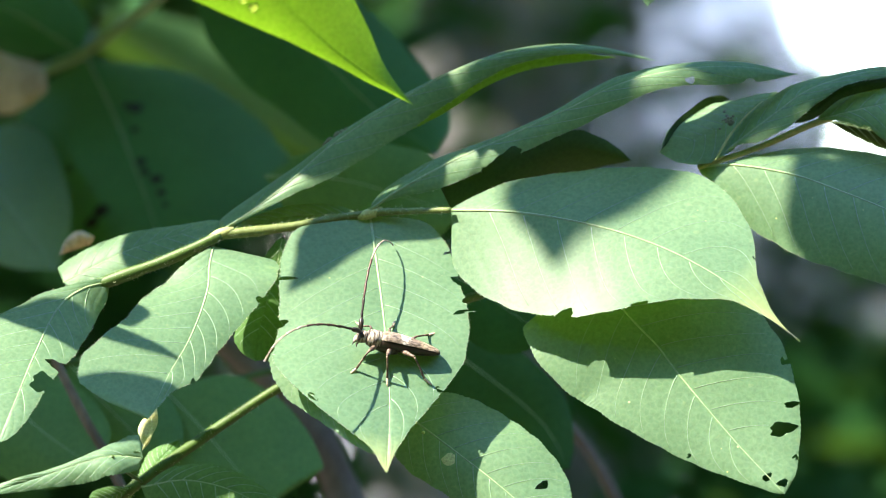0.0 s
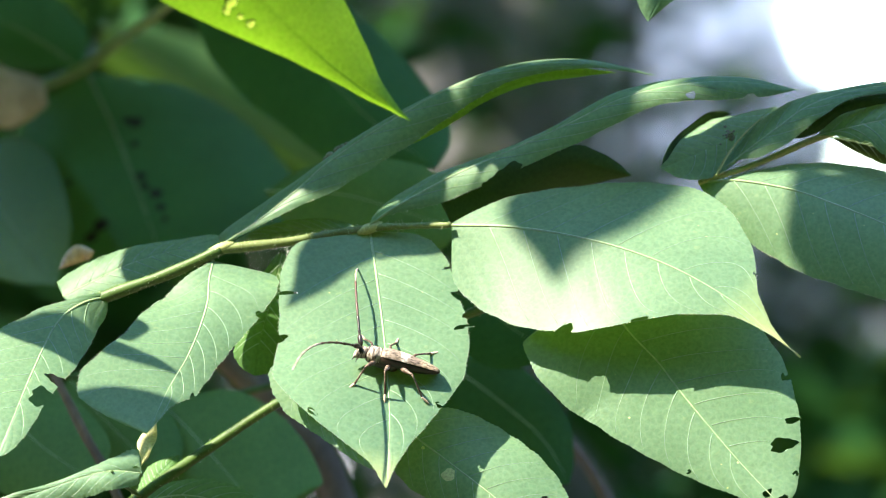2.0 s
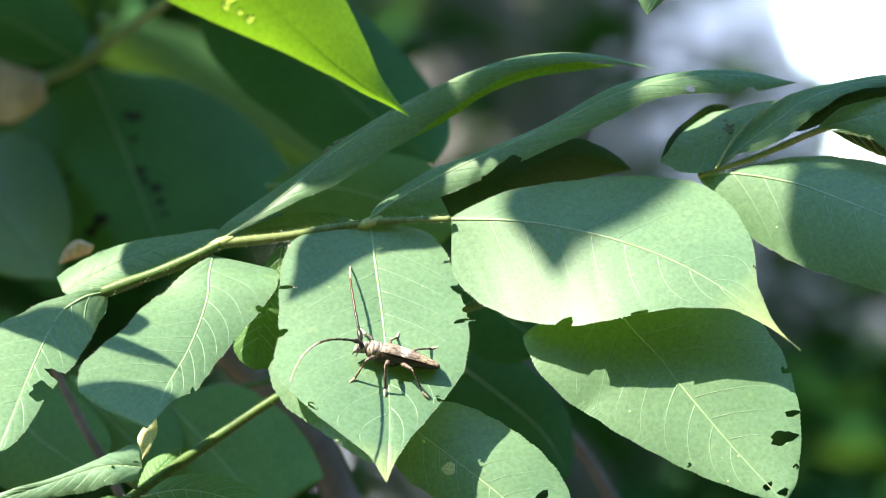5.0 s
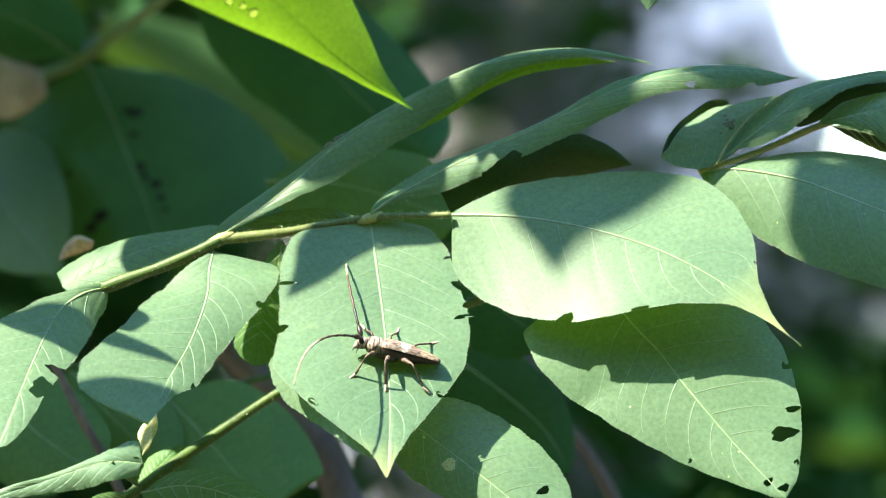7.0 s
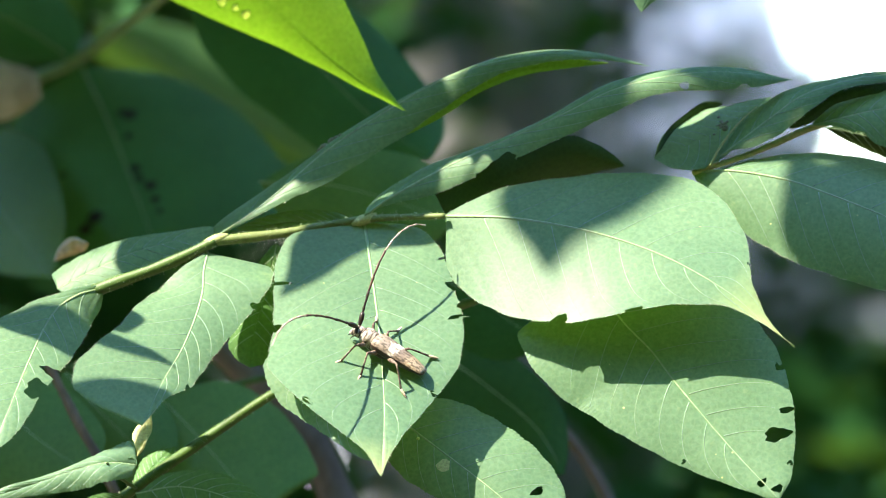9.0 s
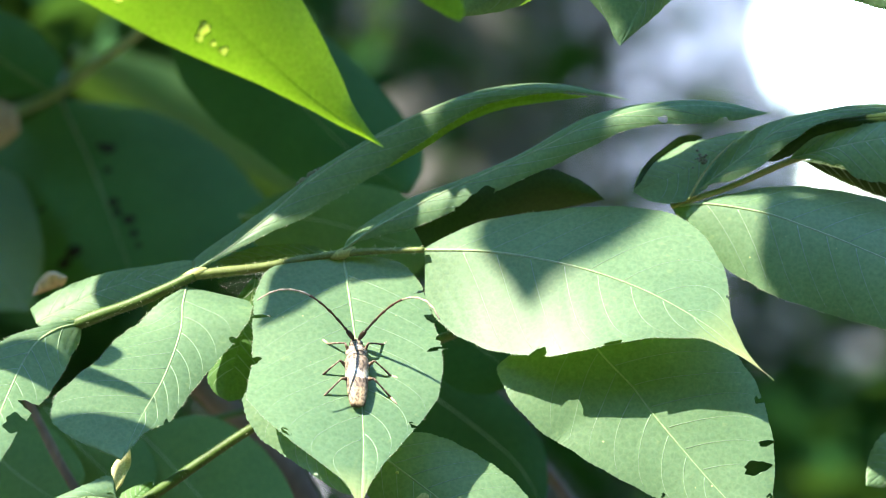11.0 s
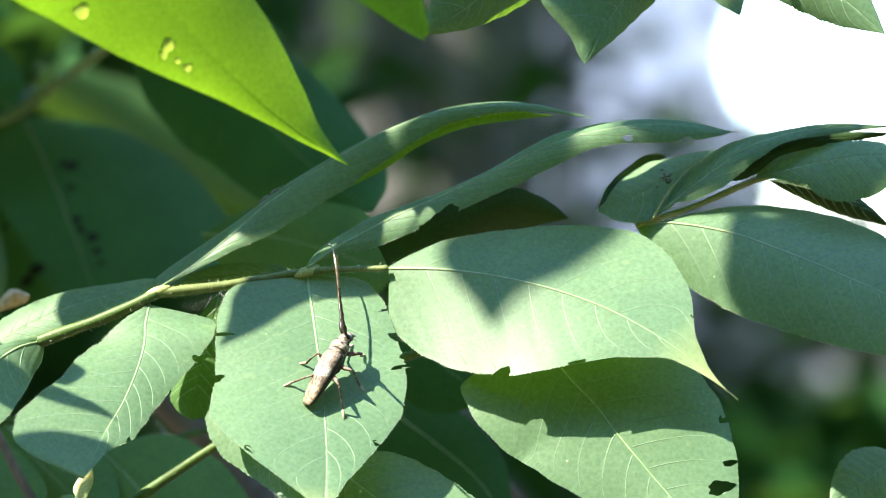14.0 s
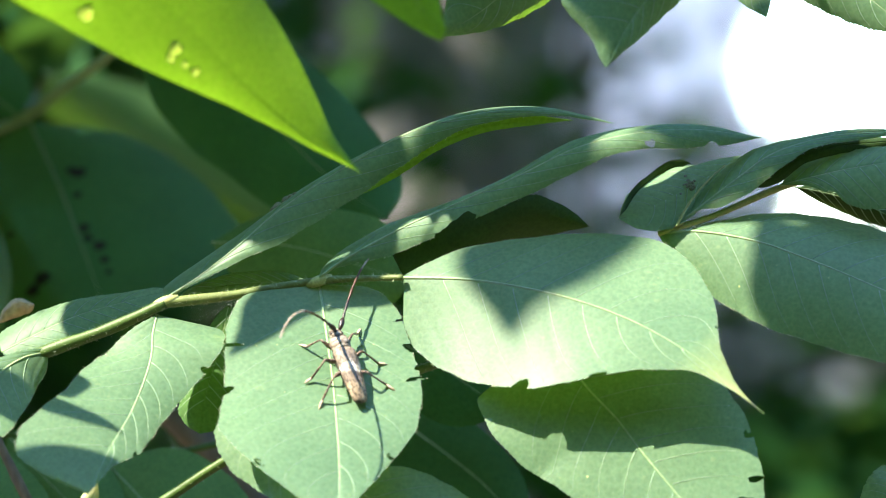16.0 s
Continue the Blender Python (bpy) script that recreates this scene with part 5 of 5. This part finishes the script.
def crown(count, seed):
    """An unseen broken roof of leaves, added to shade the wood behind the branch."""
    rng = np.random.RandomState(seed)
    vs, fs = [], []
    while len(fs) < 2 * count:
        c = np.array((rng.uniform(-4, 4), rng.uniform(0.45, 12), rng.uniform(2.9, 3.8)))
        a = rng.normal(size=3) * (1, 1, 0.4)
        a /= np.linalg.norm(a)
        b = np.cross(a, rng.normal(size=3) * (0.5, 0.5, 1))
        b /= np.linalg.norm(b)
        L = rng.uniform(0.12, 0.26)
        k = len(vs)
        vs += [c, c + a * L * .4 + b * L * .27, c + a * L, c + a * L * .4 - b * L * .27]
        fs += [(k, k + 1, k + 2), (k, k + 2, k + 3)]
    return tagged(mesh_object("shade_crown", vs, fs, LEAF_FAR_SHADED, None, smooth=False), CROWN, "tree crown", kind="stuff")


crown(21000, 75)
# out of view, added to keep sun off the leaves behind the branch
leaf_cloud("shade_leaves", [(-.19, .085, 1.77, .17, .115, .02), (-.05, .13, 1.80, .16, .14, .02), (-.31, .075, 1.74, .12, .11, .02), (-.25, .25, 1.80, .22, .13, .02), (-.27, .02, 1.77, .08, .05, .015)], 4600, 0.04, 76,
           "unseen dense green leaves placed overhead to shade the back leaves", "leaves")


# ---- the beetle ----
def speckled(name, dark, mid, pale, scale, rough=0.6):
    return plain_material(name, [(0.28, dark), (0.48, mid), (0.62, pale), (0.75, mid)], scale, rough, 0.35, 0.00008)


def elytra_material():
    """Granular wing cases: grey-brown in front, an uneven whitish band across the middle, tan behind."""
    m, nt, p, out = nodes_of("elytra_mottled")
    grain, nv = noise_ramp(nt, 1900, [(0.36, (0.28, 0.26, 0.24)), (0.46, (0.66, 0.65, 0.63)), (0.56, (1.08, 1.08, 1.08))], 5, stretch=(0.6, 1, 1))
    tc, sep = nt.nodes.new("ShaderNodeTexCoord"), nt.nodes.new("ShaderNodeSeparateXYZ")
    nt.links.new(tc.outputs["Object"], sep.inputs[0])
    _, nb = noise_ramp(nt, 480, [(0.3, (0, 0, 0)), (0.7, (1, 1, 1))], 4)
    add = nt.nodes.new("ShaderNodeMath")
    add.operation = "MULTIPLY_ADD"
    add.inputs[1].default_value = 0.0065
    nt.links.new(nb, add.inputs[0])
    nt.links.new(sep.outputs[0], add.inputs[2])
    mr = nt.nodes.new("ShaderNodeMapRange")
    mr.inputs[1].default_value, mr.inputs[2].default_value = -0.0089, 0.0066
    nt.links.new(add.outputs[0], mr.inputs[0])
    rp = nt.nodes.new("ShaderNodeValToRGB")
    el = rp.color_ramp.elements
    el[0].position, el[0].color = 0.0, (0.08, 0.055, 0.038, 1)
    el[1].position, el[1].color = 1.0, (0.24, 0.185, 0.14, 1)
    for at, c in ((0.05, (0.30, 0.225, 0.145)), (0.28, (0.33, 0.25, 0.16)), (0.38, (0.17, 0.125, 0.09)), (0.48, (0.20, 0.15, 0.11)), (0.54, (0.56, 0.51, 0.44)), (0.62, (0.50, 0.45, 0.38)), (0.69, (0.18, 0.14, 0.105))):
        el.new(at).color = (*c, 1)
    nt.links.new(mr.outputs[0], rp.inputs[0])
    nt.links.new(mixed(nt, 1.0, rp.outputs[0], grain, "MULTIPLY"), p.inputs["Base Color"])
    p.inputs["Roughness"].default_value = 0.55
    nt.links.new(bump_from(nt, nv, 0.5, 0.00025), p.inputs["Normal"])
    return m


ELYTRA = elytra_material()
FUZZ = plain_material("pale_fuzz", [(0.38, (0.03, 0.021, 0.016)), (0.48, (0.18, 0.14, 0.108)), (0.58, (0.38, 0.33, 0.27))], 1000, 0.7, 0.5, 0.0001, (1.8, 0.5, 0.5))
CHITIN = plain_material("dark_chitin", [(0.3, (0.012, 0.008, 0.006)), (0.7, (0.035, 0.022, 0.016))], 400, 0.35, 0.2, 0.00004)
LEG = speckled("leg_brown", (0.03, 0.018, 0.012), (0.09, 0.056, 0.038), (0.24, 0.18, 0.13), 900)
PALE = plain_material("pale_tarsus", [(0.3, (0.36, 0.27, 0.18)), (0.7, (0.52, 0.42, 0.30))], 700, 0.6, 0.2, 0.00004)
BANDED = speckled("banded_antenna", (0.12, 0.08, 0.055), (0.36, 0.28, 0.21), (0.52, 0.45, 0.37), 400)
RUST = plain_material("rusty_antenna", [(0.3, (0.035, 0.015, 0.010)), (0.7, (0.10, 0.042, 0.026))], 700, 0.45, 0.2, 0.00004)


def loft(name, rings, material, parent, label="", sides=20, arc=(0, 360), power=2.0):
    """A closed skin over cross-sections (x, y, z, half breadth, half height), mm."""
    a0, a1 = radians(arc[0]), radians(arc[1])
    full = arc[1] - arc[0] >= 360
    n = sides if full else sides + 1
    vs, fs = [], []
    for x, y, z, b, h in rings:
        for k in range(n):
            a = a0 + (a1 - a0) * k / sides
            c, s = math.cos(a), math.sin(a)
            cx = math.copysign(abs(c) ** (2 / power), c)
            sx = math.copysign(abs(s) ** (2 / power), s)
            vs.append((x * 1.13 * MM, (y + b * 1.08 * cx) * MM, (z + h * sx) * MM))
    for i in range(len(rings) - 1):
        for k in range(sides):
            k2 = (k + 1) % n
            fs.append((i * n + k, i * n + k2, (i + 1) * n + k2, (i + 1) * n + k))
    fs += [tuple(range(n - 1, -1, -1)), tuple((len(rings) - 1) * n + k for k in range(n))]
    return mesh_object(name, vs, fs, material, parent, label)


beetle = thing("longhorn_beetle", "mottled brown longhorn beetle with long antennae, on a leaflet", "beetle")
prof = ((-11.2, 0.9, 0.25), (-11.0, 1.5, 0.6), (-10.2, 1.95, 1.0), (-8.5, 2.2, 1.5), (-6.5, 2.5, 1.95), (-4, 2.7, 2.35), (-1.5, 2.85, 2.65),
        (0.5, 2.95, 2.75), (1.8, 2.95, 2.6), (2.6, 2.7, 2.2), (3.0, 2.0, 1.5))
for sgn in (1, -1):
    half = (8, 92) if sgn > 0 else (88, 172)
    loft("elytron", [(x, 0.03 * sgn, 3.15 + 0.10 * (x + 4) / 4, b, h) for x, b, h in prof], ELYTRA, beetle, "", 14, half, 2.3)
# dark chitin, reaching low so its colour also gives the belly's shade
loft("abdomen", [(x, 0, 3.1 + 0.10 * (x + 4) / 4, b * 0.95, 2.1 * min(1, h / 2.3)) for x, b, h in prof], CHITIN, beetle, "dark underside", 18)
loft("thorax", [(-1.5, 0, 2.2, 1.6, 1.6), (-.5, 0, 2.0, 2.2, 1.9), (1.5, 0, 2.0, 2.3, 1.9), (3.2, 0, 2.2, 1.8, 1.7), (5.0, 0, 2.5, 1.8, 1.6), (6.1, 0, 2.8, 1.4, 1.3)], CHITIN, beetle,
     "black thorax between the legs", 14)
loft("pronotum", [(2.6, 0, 3.3, 1.9, 2.0), (3.0, 0, 3.3, 2.3, 2.4), (3.25, 0, 3.3, 2.1, 2.2), (3.5, 0, 3.35, 2.4, 2.45), (4.0, 0, 3.4, 2.35, 2.35), (4.6, 0, 3.4, 2.75, 2.4),
                  (5.1, 0, 3.4, 2.35, 2.25), (5.4, 0, 3.4, 2.3, 2.3), (5.65, 0, 3.4, 2.05, 2.0), (5.95, 0, 3.4, 2.1, 2.05), (6.2, 0, 3.4, 1.6, 1.6)], FUZZ, beetle, "greyish fuzzy pronotum with side spines")
loft("scutellum", [(1.9, 0, 5.7, .15, .1), (2.4, 0, 5.45, .5, .14), (2.9, 0, 5.2, .55, .12)], FUZZ, beetle, "", 10)
head = loft("head", [(6.0, 0, 3.45, 1.35, 1.35), (6.6, 0, 3.4, 1.6, 1.6), (7.4, 0, 3.3, 1.65, 1.65), (8.2, 0, 3.0, 1.45, 1.5), (8.8, 0, 2.5, 1.1, 1.05),
                     (9.1, 0, 2.0, .7, .6)], FUZZ, beetle, "pale brown head")
for sgn in (1, -1):
    loft("eye", [(6.75, 1.25 * sgn, 3.6, .3, .4), (7.1, 1.38 * sgn, 3.6, .42, .75), (7.6, 1.35 * sgn, 3.5, .42, .8), (8.0, 1.25 * sgn, 3.4, .25, .4)],
         CHITIN, head, "black eye", 10)
    loft("mandible", [(8.8, .45 * sgn, 1.7, .3, .35), (9.1, .4 * sgn, 1.2, .25, .3), (9.2, .15 * sgn, .8, .1, .12)], CHITIN, head, "black mandible", 8)
    tube("palp", np.array([(8.9, .6 * sgn, 1.6), (9.3, .8 * sgn, 1.0), (9.2, .85 * sgn, .5)]) * MM, np.array((.12, .12, .06)) * MM, LEG, head, 5)


JOINTS = (3.6, 1.2, 4.4, 4.2, 3.9, 3.7, 3.5, 3.3, 3.1, 3.0, 3.6)
BEND = [(k / 10) ** 1.4 for k in range(1, 11)]
BEND = [b / sum(BEND) for b in BEND]


def antenna(sgn):
    """Eleven joints, each along x from its own start; the ten outer ones bend on the thick first one."""
    made = []
    for i, length in enumerate(JOINTS):
        k = np.linspace(0, 1, 9)
        r = np.full(9, 0.42 - 0.022 * i) * (0.78 + 0.42 * k ** 2)
        if i == 0:
            r = np.array((.34, .50, .62, .68, .70, .70, .66, .56, .40))
        r[-1] *= 0.6
        path = np.stack([-0.12 + (length + 0.24) * k, 0 * k, 0.12 * np.sin(math.pi * k)], 1)
        mat = CHITIN if i < 3 else (RUST if i < 6 else BANDED)
        made.append(tube("antenna" if i == 0 else "joint", path * MM, r * MM, mat, made[0] if made else beetle, 8,
                         "dark thick base of the antenna" if i == 0 else ""))
    made[0].location = (0.0089, 0.00075 * sgn, 0.0046)
    return made


def feel(joints, sgn, rows):
    """Key an antenna: seconds, its turn and rise at the head, and how far it bends sideways and upwards to its tip, in degrees."""
    paths = [[] for _ in joints]
    for t, turn, rise, side, up in rows:
        paths[0].append((t, pose(8.9 * MM, 0.75 * sgn * MM, 4.6 * MM, 0, 0, turn) @ pose(0, 0, 0, 0, -rise, 0)))
        m = Matrix()
        for k, b in enumerate(BEND):
            m = m @ pose(JOINTS[k] * MM, 0, 0, 0, 0, side * b) @ pose(0, 0, 0, 0, -up * b, 0)
            paths[k + 1].append((t, m))
    for ob, path in zip(joints, paths):
        walk(ob, path)


antenna_left, antenna_right = antenna(1), antenna(-1)


def leg(hip, knee, ankle, toe):
    """Thick thigh, thin shin and a pale four-jointed foot, from the hip."""
    hip, knee, ankle, toe = (np.array(v, float) for v in (hip, knee, ankle, toe))
    k = np.linspace(0, 1, 9)[:, None]
    th = tube("leg", (knee - hip) * k * MM, np.array((.34, .45, .58, .66, .64, .54, .43, .36, .30)) * MM, LEG, beetle, 8)
    sh = tube("shin", (knee - hip + (ankle - knee) * k + np.sin(math.pi * k) * (0, 0, .25)) * MM, np.array((.28, .25, .24, .24, .25, .27, .29, .31, .32)) * MM, LEG, th, 7)
    ft = tube("foot", (ankle - hip + (toe - ankle) * k) * MM, np.array((.24, .42, .26, .44, .26, .40, .22, .17, .06)) * MM, PALE, th, 7, "pale foot")
    th.location = hip * MM
    return th, tuple(hip), tuple(toe - hip)


legs = []
for sgn in (1, -1):
    legs.append(leg((4.2, 1.1 * sgn, 2.0), (6.4, 4.8 * sgn, 4.0), (8.2, 7.3 * sgn, -1.2), (9.8, 9.0 * sgn, -2.3)))
    legs.append(leg((.6, 1.4 * sgn, 1.8), (1.4, 5.4 * sgn, 4.3), (.0, 8.8 * sgn, -.8), (-.4, 11.0 * sgn, -1.6)))
    legs.append(leg((-2.2, 1.4 * sgn, 1.8), (-5.6, 4.9 * sgn, 4.3), (-9.4, 7.2 * sgn, -.6), (-11.8, 8.4 * sgn, -1.4)))


def motions():
    stance = [
        (0, pose(-0.01371, -0.01746, 1.47239, -5.9, -11.0, -173.0)),
        (0.8, pose(-0.01380, -0.01714, 1.47222, -5.9, -12.4, -176.0)),
        (3.5, pose(-0.01376, -0.01698, 1.47167, -5.9, -13.4, -179.0)),
        (7.5, pose(-0.01376, -0.01678, 1.47184, -5.9, -12.6, -178.9)),
        (8.2, pose(-0.01362, -0.01631, 1.47212, -5.8, -11.1, -178.9)),
        (9.3, pose(-0.01579, -0.01555, 1.47368, -23.5, -41.3, 151.8)),
        (10.3, pose(-0.01795, -0.01534, 1.47525, 0.2, -55.5, 93.7)),
        (10.7, pose(-0.01566, -0.01148, 1.47649, 1.2, -47.6, 86.8)),
        (11, pose(-0.01578, -0.01138, 1.47703, 0.4, -48.9, 92.5)),
        (11.5, pose(-0.01691, -0.01104, 1.47885, -2.1, -51.7, 109.7)),
        (12, pose(-0.01750, -0.01003, 1.47942, -3.0, -47.0, 118.3)),
        (12.5, pose(-0.01688, -0.00987, 1.47928, -2.3, -47.6, 113.0)),
        (12.8, pose(-0.01643, -0.01028, 1.47924, -2.7, -48.7, 114.8)),
        (13.1, pose(-0.01633, -0.01103, 1.47904, -1.6, -52.2, 106.1)),
        (13.5, pose(-0.01277, -0.01134, 1.47997, 3.2, -54.5, 72.0)),
        (13.8, pose(-0.01174, -0.01109, 1.48258, 5.8, -53.8, 50.2)),
        (14, pose(-0.01095, -0.01312, 1.48337, 8.1, -55.2, 30.4)),
        (14.5, pose(-0.01139, -0.01393, 1.48372, 8.8, -57.0, 25.5)),
        (14.8, pose(-0.01127, -0.01430, 1.48444, 9.7, -59.5, 21.8)),
        (15, pose(-0.01231, -0.01096, 1.48443, 6.2, -61.1, 55.1)),
        (15.2, pose(-0.01301, -0.00882, 1.48522, 2.9, -60.0, 75.7)),
        (15.6, pose(-0.01233, -0.00535, 1.48547, -0.2, -49.1, 95.4)),
        (16, pose(-0.01355, -0.00683, 1.48708, -4.2, -54.3, 123.2)),
    ]
    walk(beetle, stance)
    feel(antenna_left, 1, [
        (0, 43, 7, -6, -75), (0.8, 56, 7, 18, -43), (3.5, 60, 5, 11, -56), (7.5, 60, 5, 15, -82), (8.2, 56, -2, 33, -79),
        (10.3, 97, 69, 34, -27), (10.7, 99, 54, 57, -78), (11, 81, 60, 54, -51), (11.5, 91, 58, 32, -24), (12, 89, 35, 47, -59),
        (12.5, 92, 35, 50, -89), (12.8, 87, 30, 55, -88), (13.1, 90, 43, 43, -83), (13.5, 75, 86, 68, -10), (13.8, 27, 15, 23, -57),
        (14, 32, 15, 42, -38), (14.5, 56, 15, 54, -42), (14.8, 65, 25, 61, 4), (15, 112, 77, 42, -9), (15.2, 123, 65, 27, -28),
        (15.6, 79, 63, 73, -32), (16, 96, 44, 55, -39),
    ])
    feel(antenna_right, -1, [
        (0, -81, 66, -61, -68), (0.8, -66, 58, -68, -78), (3.5, -60, 48, -62, -62), (7.5, -56, 45, -68, -61), (8.2, -56, 47, -75, -61),
        (10.3, -84, 79, -35, -13), (10.7, -105, 71, -10, -39), (11, -85, 62, -85, -32), (11.5, -104, 85, -41, 4), (12, -27, 34, -75, -46),
        (12.5, -42, 20, -73, -41), (12.8, -42, 20, -81, -39), (13.1, 8, 86, 27, 49), (13.5, -98, 70, -11, -28), (13.8, -65, 70, -9, -7),
        (14, -70, 54, -8, -8), (14.5, -81, 42, 1, -39), (14.8, -56, 12, -8, -85), (15, -63, 48, -29, -33), (15.2, -33, 60, -67, -38),
        (15.6, -76, 74, -93, -26), (16, -30, 8, -49, -36),
    ])
    # each foot comes down on the leaflet under the beetle
    for k, (leg, hip, toe) in enumerate(legs):
        rows = []
        for i, (t, m) in enumerate(stance):
            n = m.to_3x3().transposed() @ Vector((0.08, -0.80, 0.60) if t < 9 else (0.055, -0.77, 0.635)).normalized()
            swing = 0 if t < 8.3 else (9 if (i + k) % 2 else -9) * (0.4 if 11 < t < 13 else 1)
            best = min(range(-80, 81, 2), key=lambda a: abs((pose(*hip, a, 0, swing) @ Vector(toe) - Vector((-12.66, 0, 3.1))).dot(n) + (2.1 if t < 9 else 1.7)) + 0.004 * abs(a))
            rows.append((t, pose(*(c * MM for c in hip), best, 0, swing)))
        walk(leg, rows)
    walk(leaf_g, [
        (0, pose(-0.0196, 0.0120, 1.5088, 0.00)),
        (4, pose(-0.0196, 0.0120, 1.5088, 0.00)),
        (8.2, pose(-0.0196, 0.0120, 1.5088, 0.00)),
        (9.2, pose(-0.0196, 0.0120, 1.5088, -1.20)),
        (10.3, pose(-0.0196, 0.0120, 1.5088, -2.00)),
        (12.5, pose(-0.0196, 0.0120, 1.5088, -2.30)),
        (14, pose(-0.0196, 0.0120, 1.5088, -2.60)),
        (16, pose(-0.0196, 0.0120, 1.5088, -3.10)),
    ])
    walk(front_leaf, [
        (0, pose(0.00000, 0, -0.00000)),
        (0.5, pose(-0.00019, 0, -0.00001)),
        (1, pose(-0.00070, 0, -0.00048)),
        (1.5, pose(-0.00075, 0, -0.00037)),
        (2, pose(-0.00072, 0, -0.00043)),
        (2.5, pose(-0.00092, 0, -0.00080)),
        (3, pose(-0.00081, 0, -0.00080)),
        (3.5, pose(-0.00060, 0, -0.00055)),
        (4, pose(-0.00087, 0, -0.00070)),
        (6.5, pose(-0.00018, 0, -0.00057)),
        (7, pose(-0.00001, 0, -0.00020)),
        (7.5, pose(-0.00006, 0, -0.00012)),
        (8, pose(-0.00016, 0, -0.00007)),
        (10.5, pose(-0.00059, 0, -0.00056)),
        (11, pose(-0.00060, 0, -0.00068)),
        (11.5, pose(-0.00059, 0, -0.00050)),
        (12, pose(-0.00072, 0, -0.00071)),
        (12.5, pose(-0.00067, 0, -0.00089)),
        (13, pose(-0.00070, 0, -0.00063)),
        (13.5, pose(-0.00067, 0, -0.00076)),
        (14, pose(-0.00048, 0, -0.00067)),
        (14.5, pose(-0.00031, 0, -0.00062)),
        (15, pose(-0.00045, 0, -0.00083)),
        (15.5, pose(-0.00061, 0, -0.00092)),
        (16, pose(-0.00065, 0, -0.00113)),
    ])


motions()
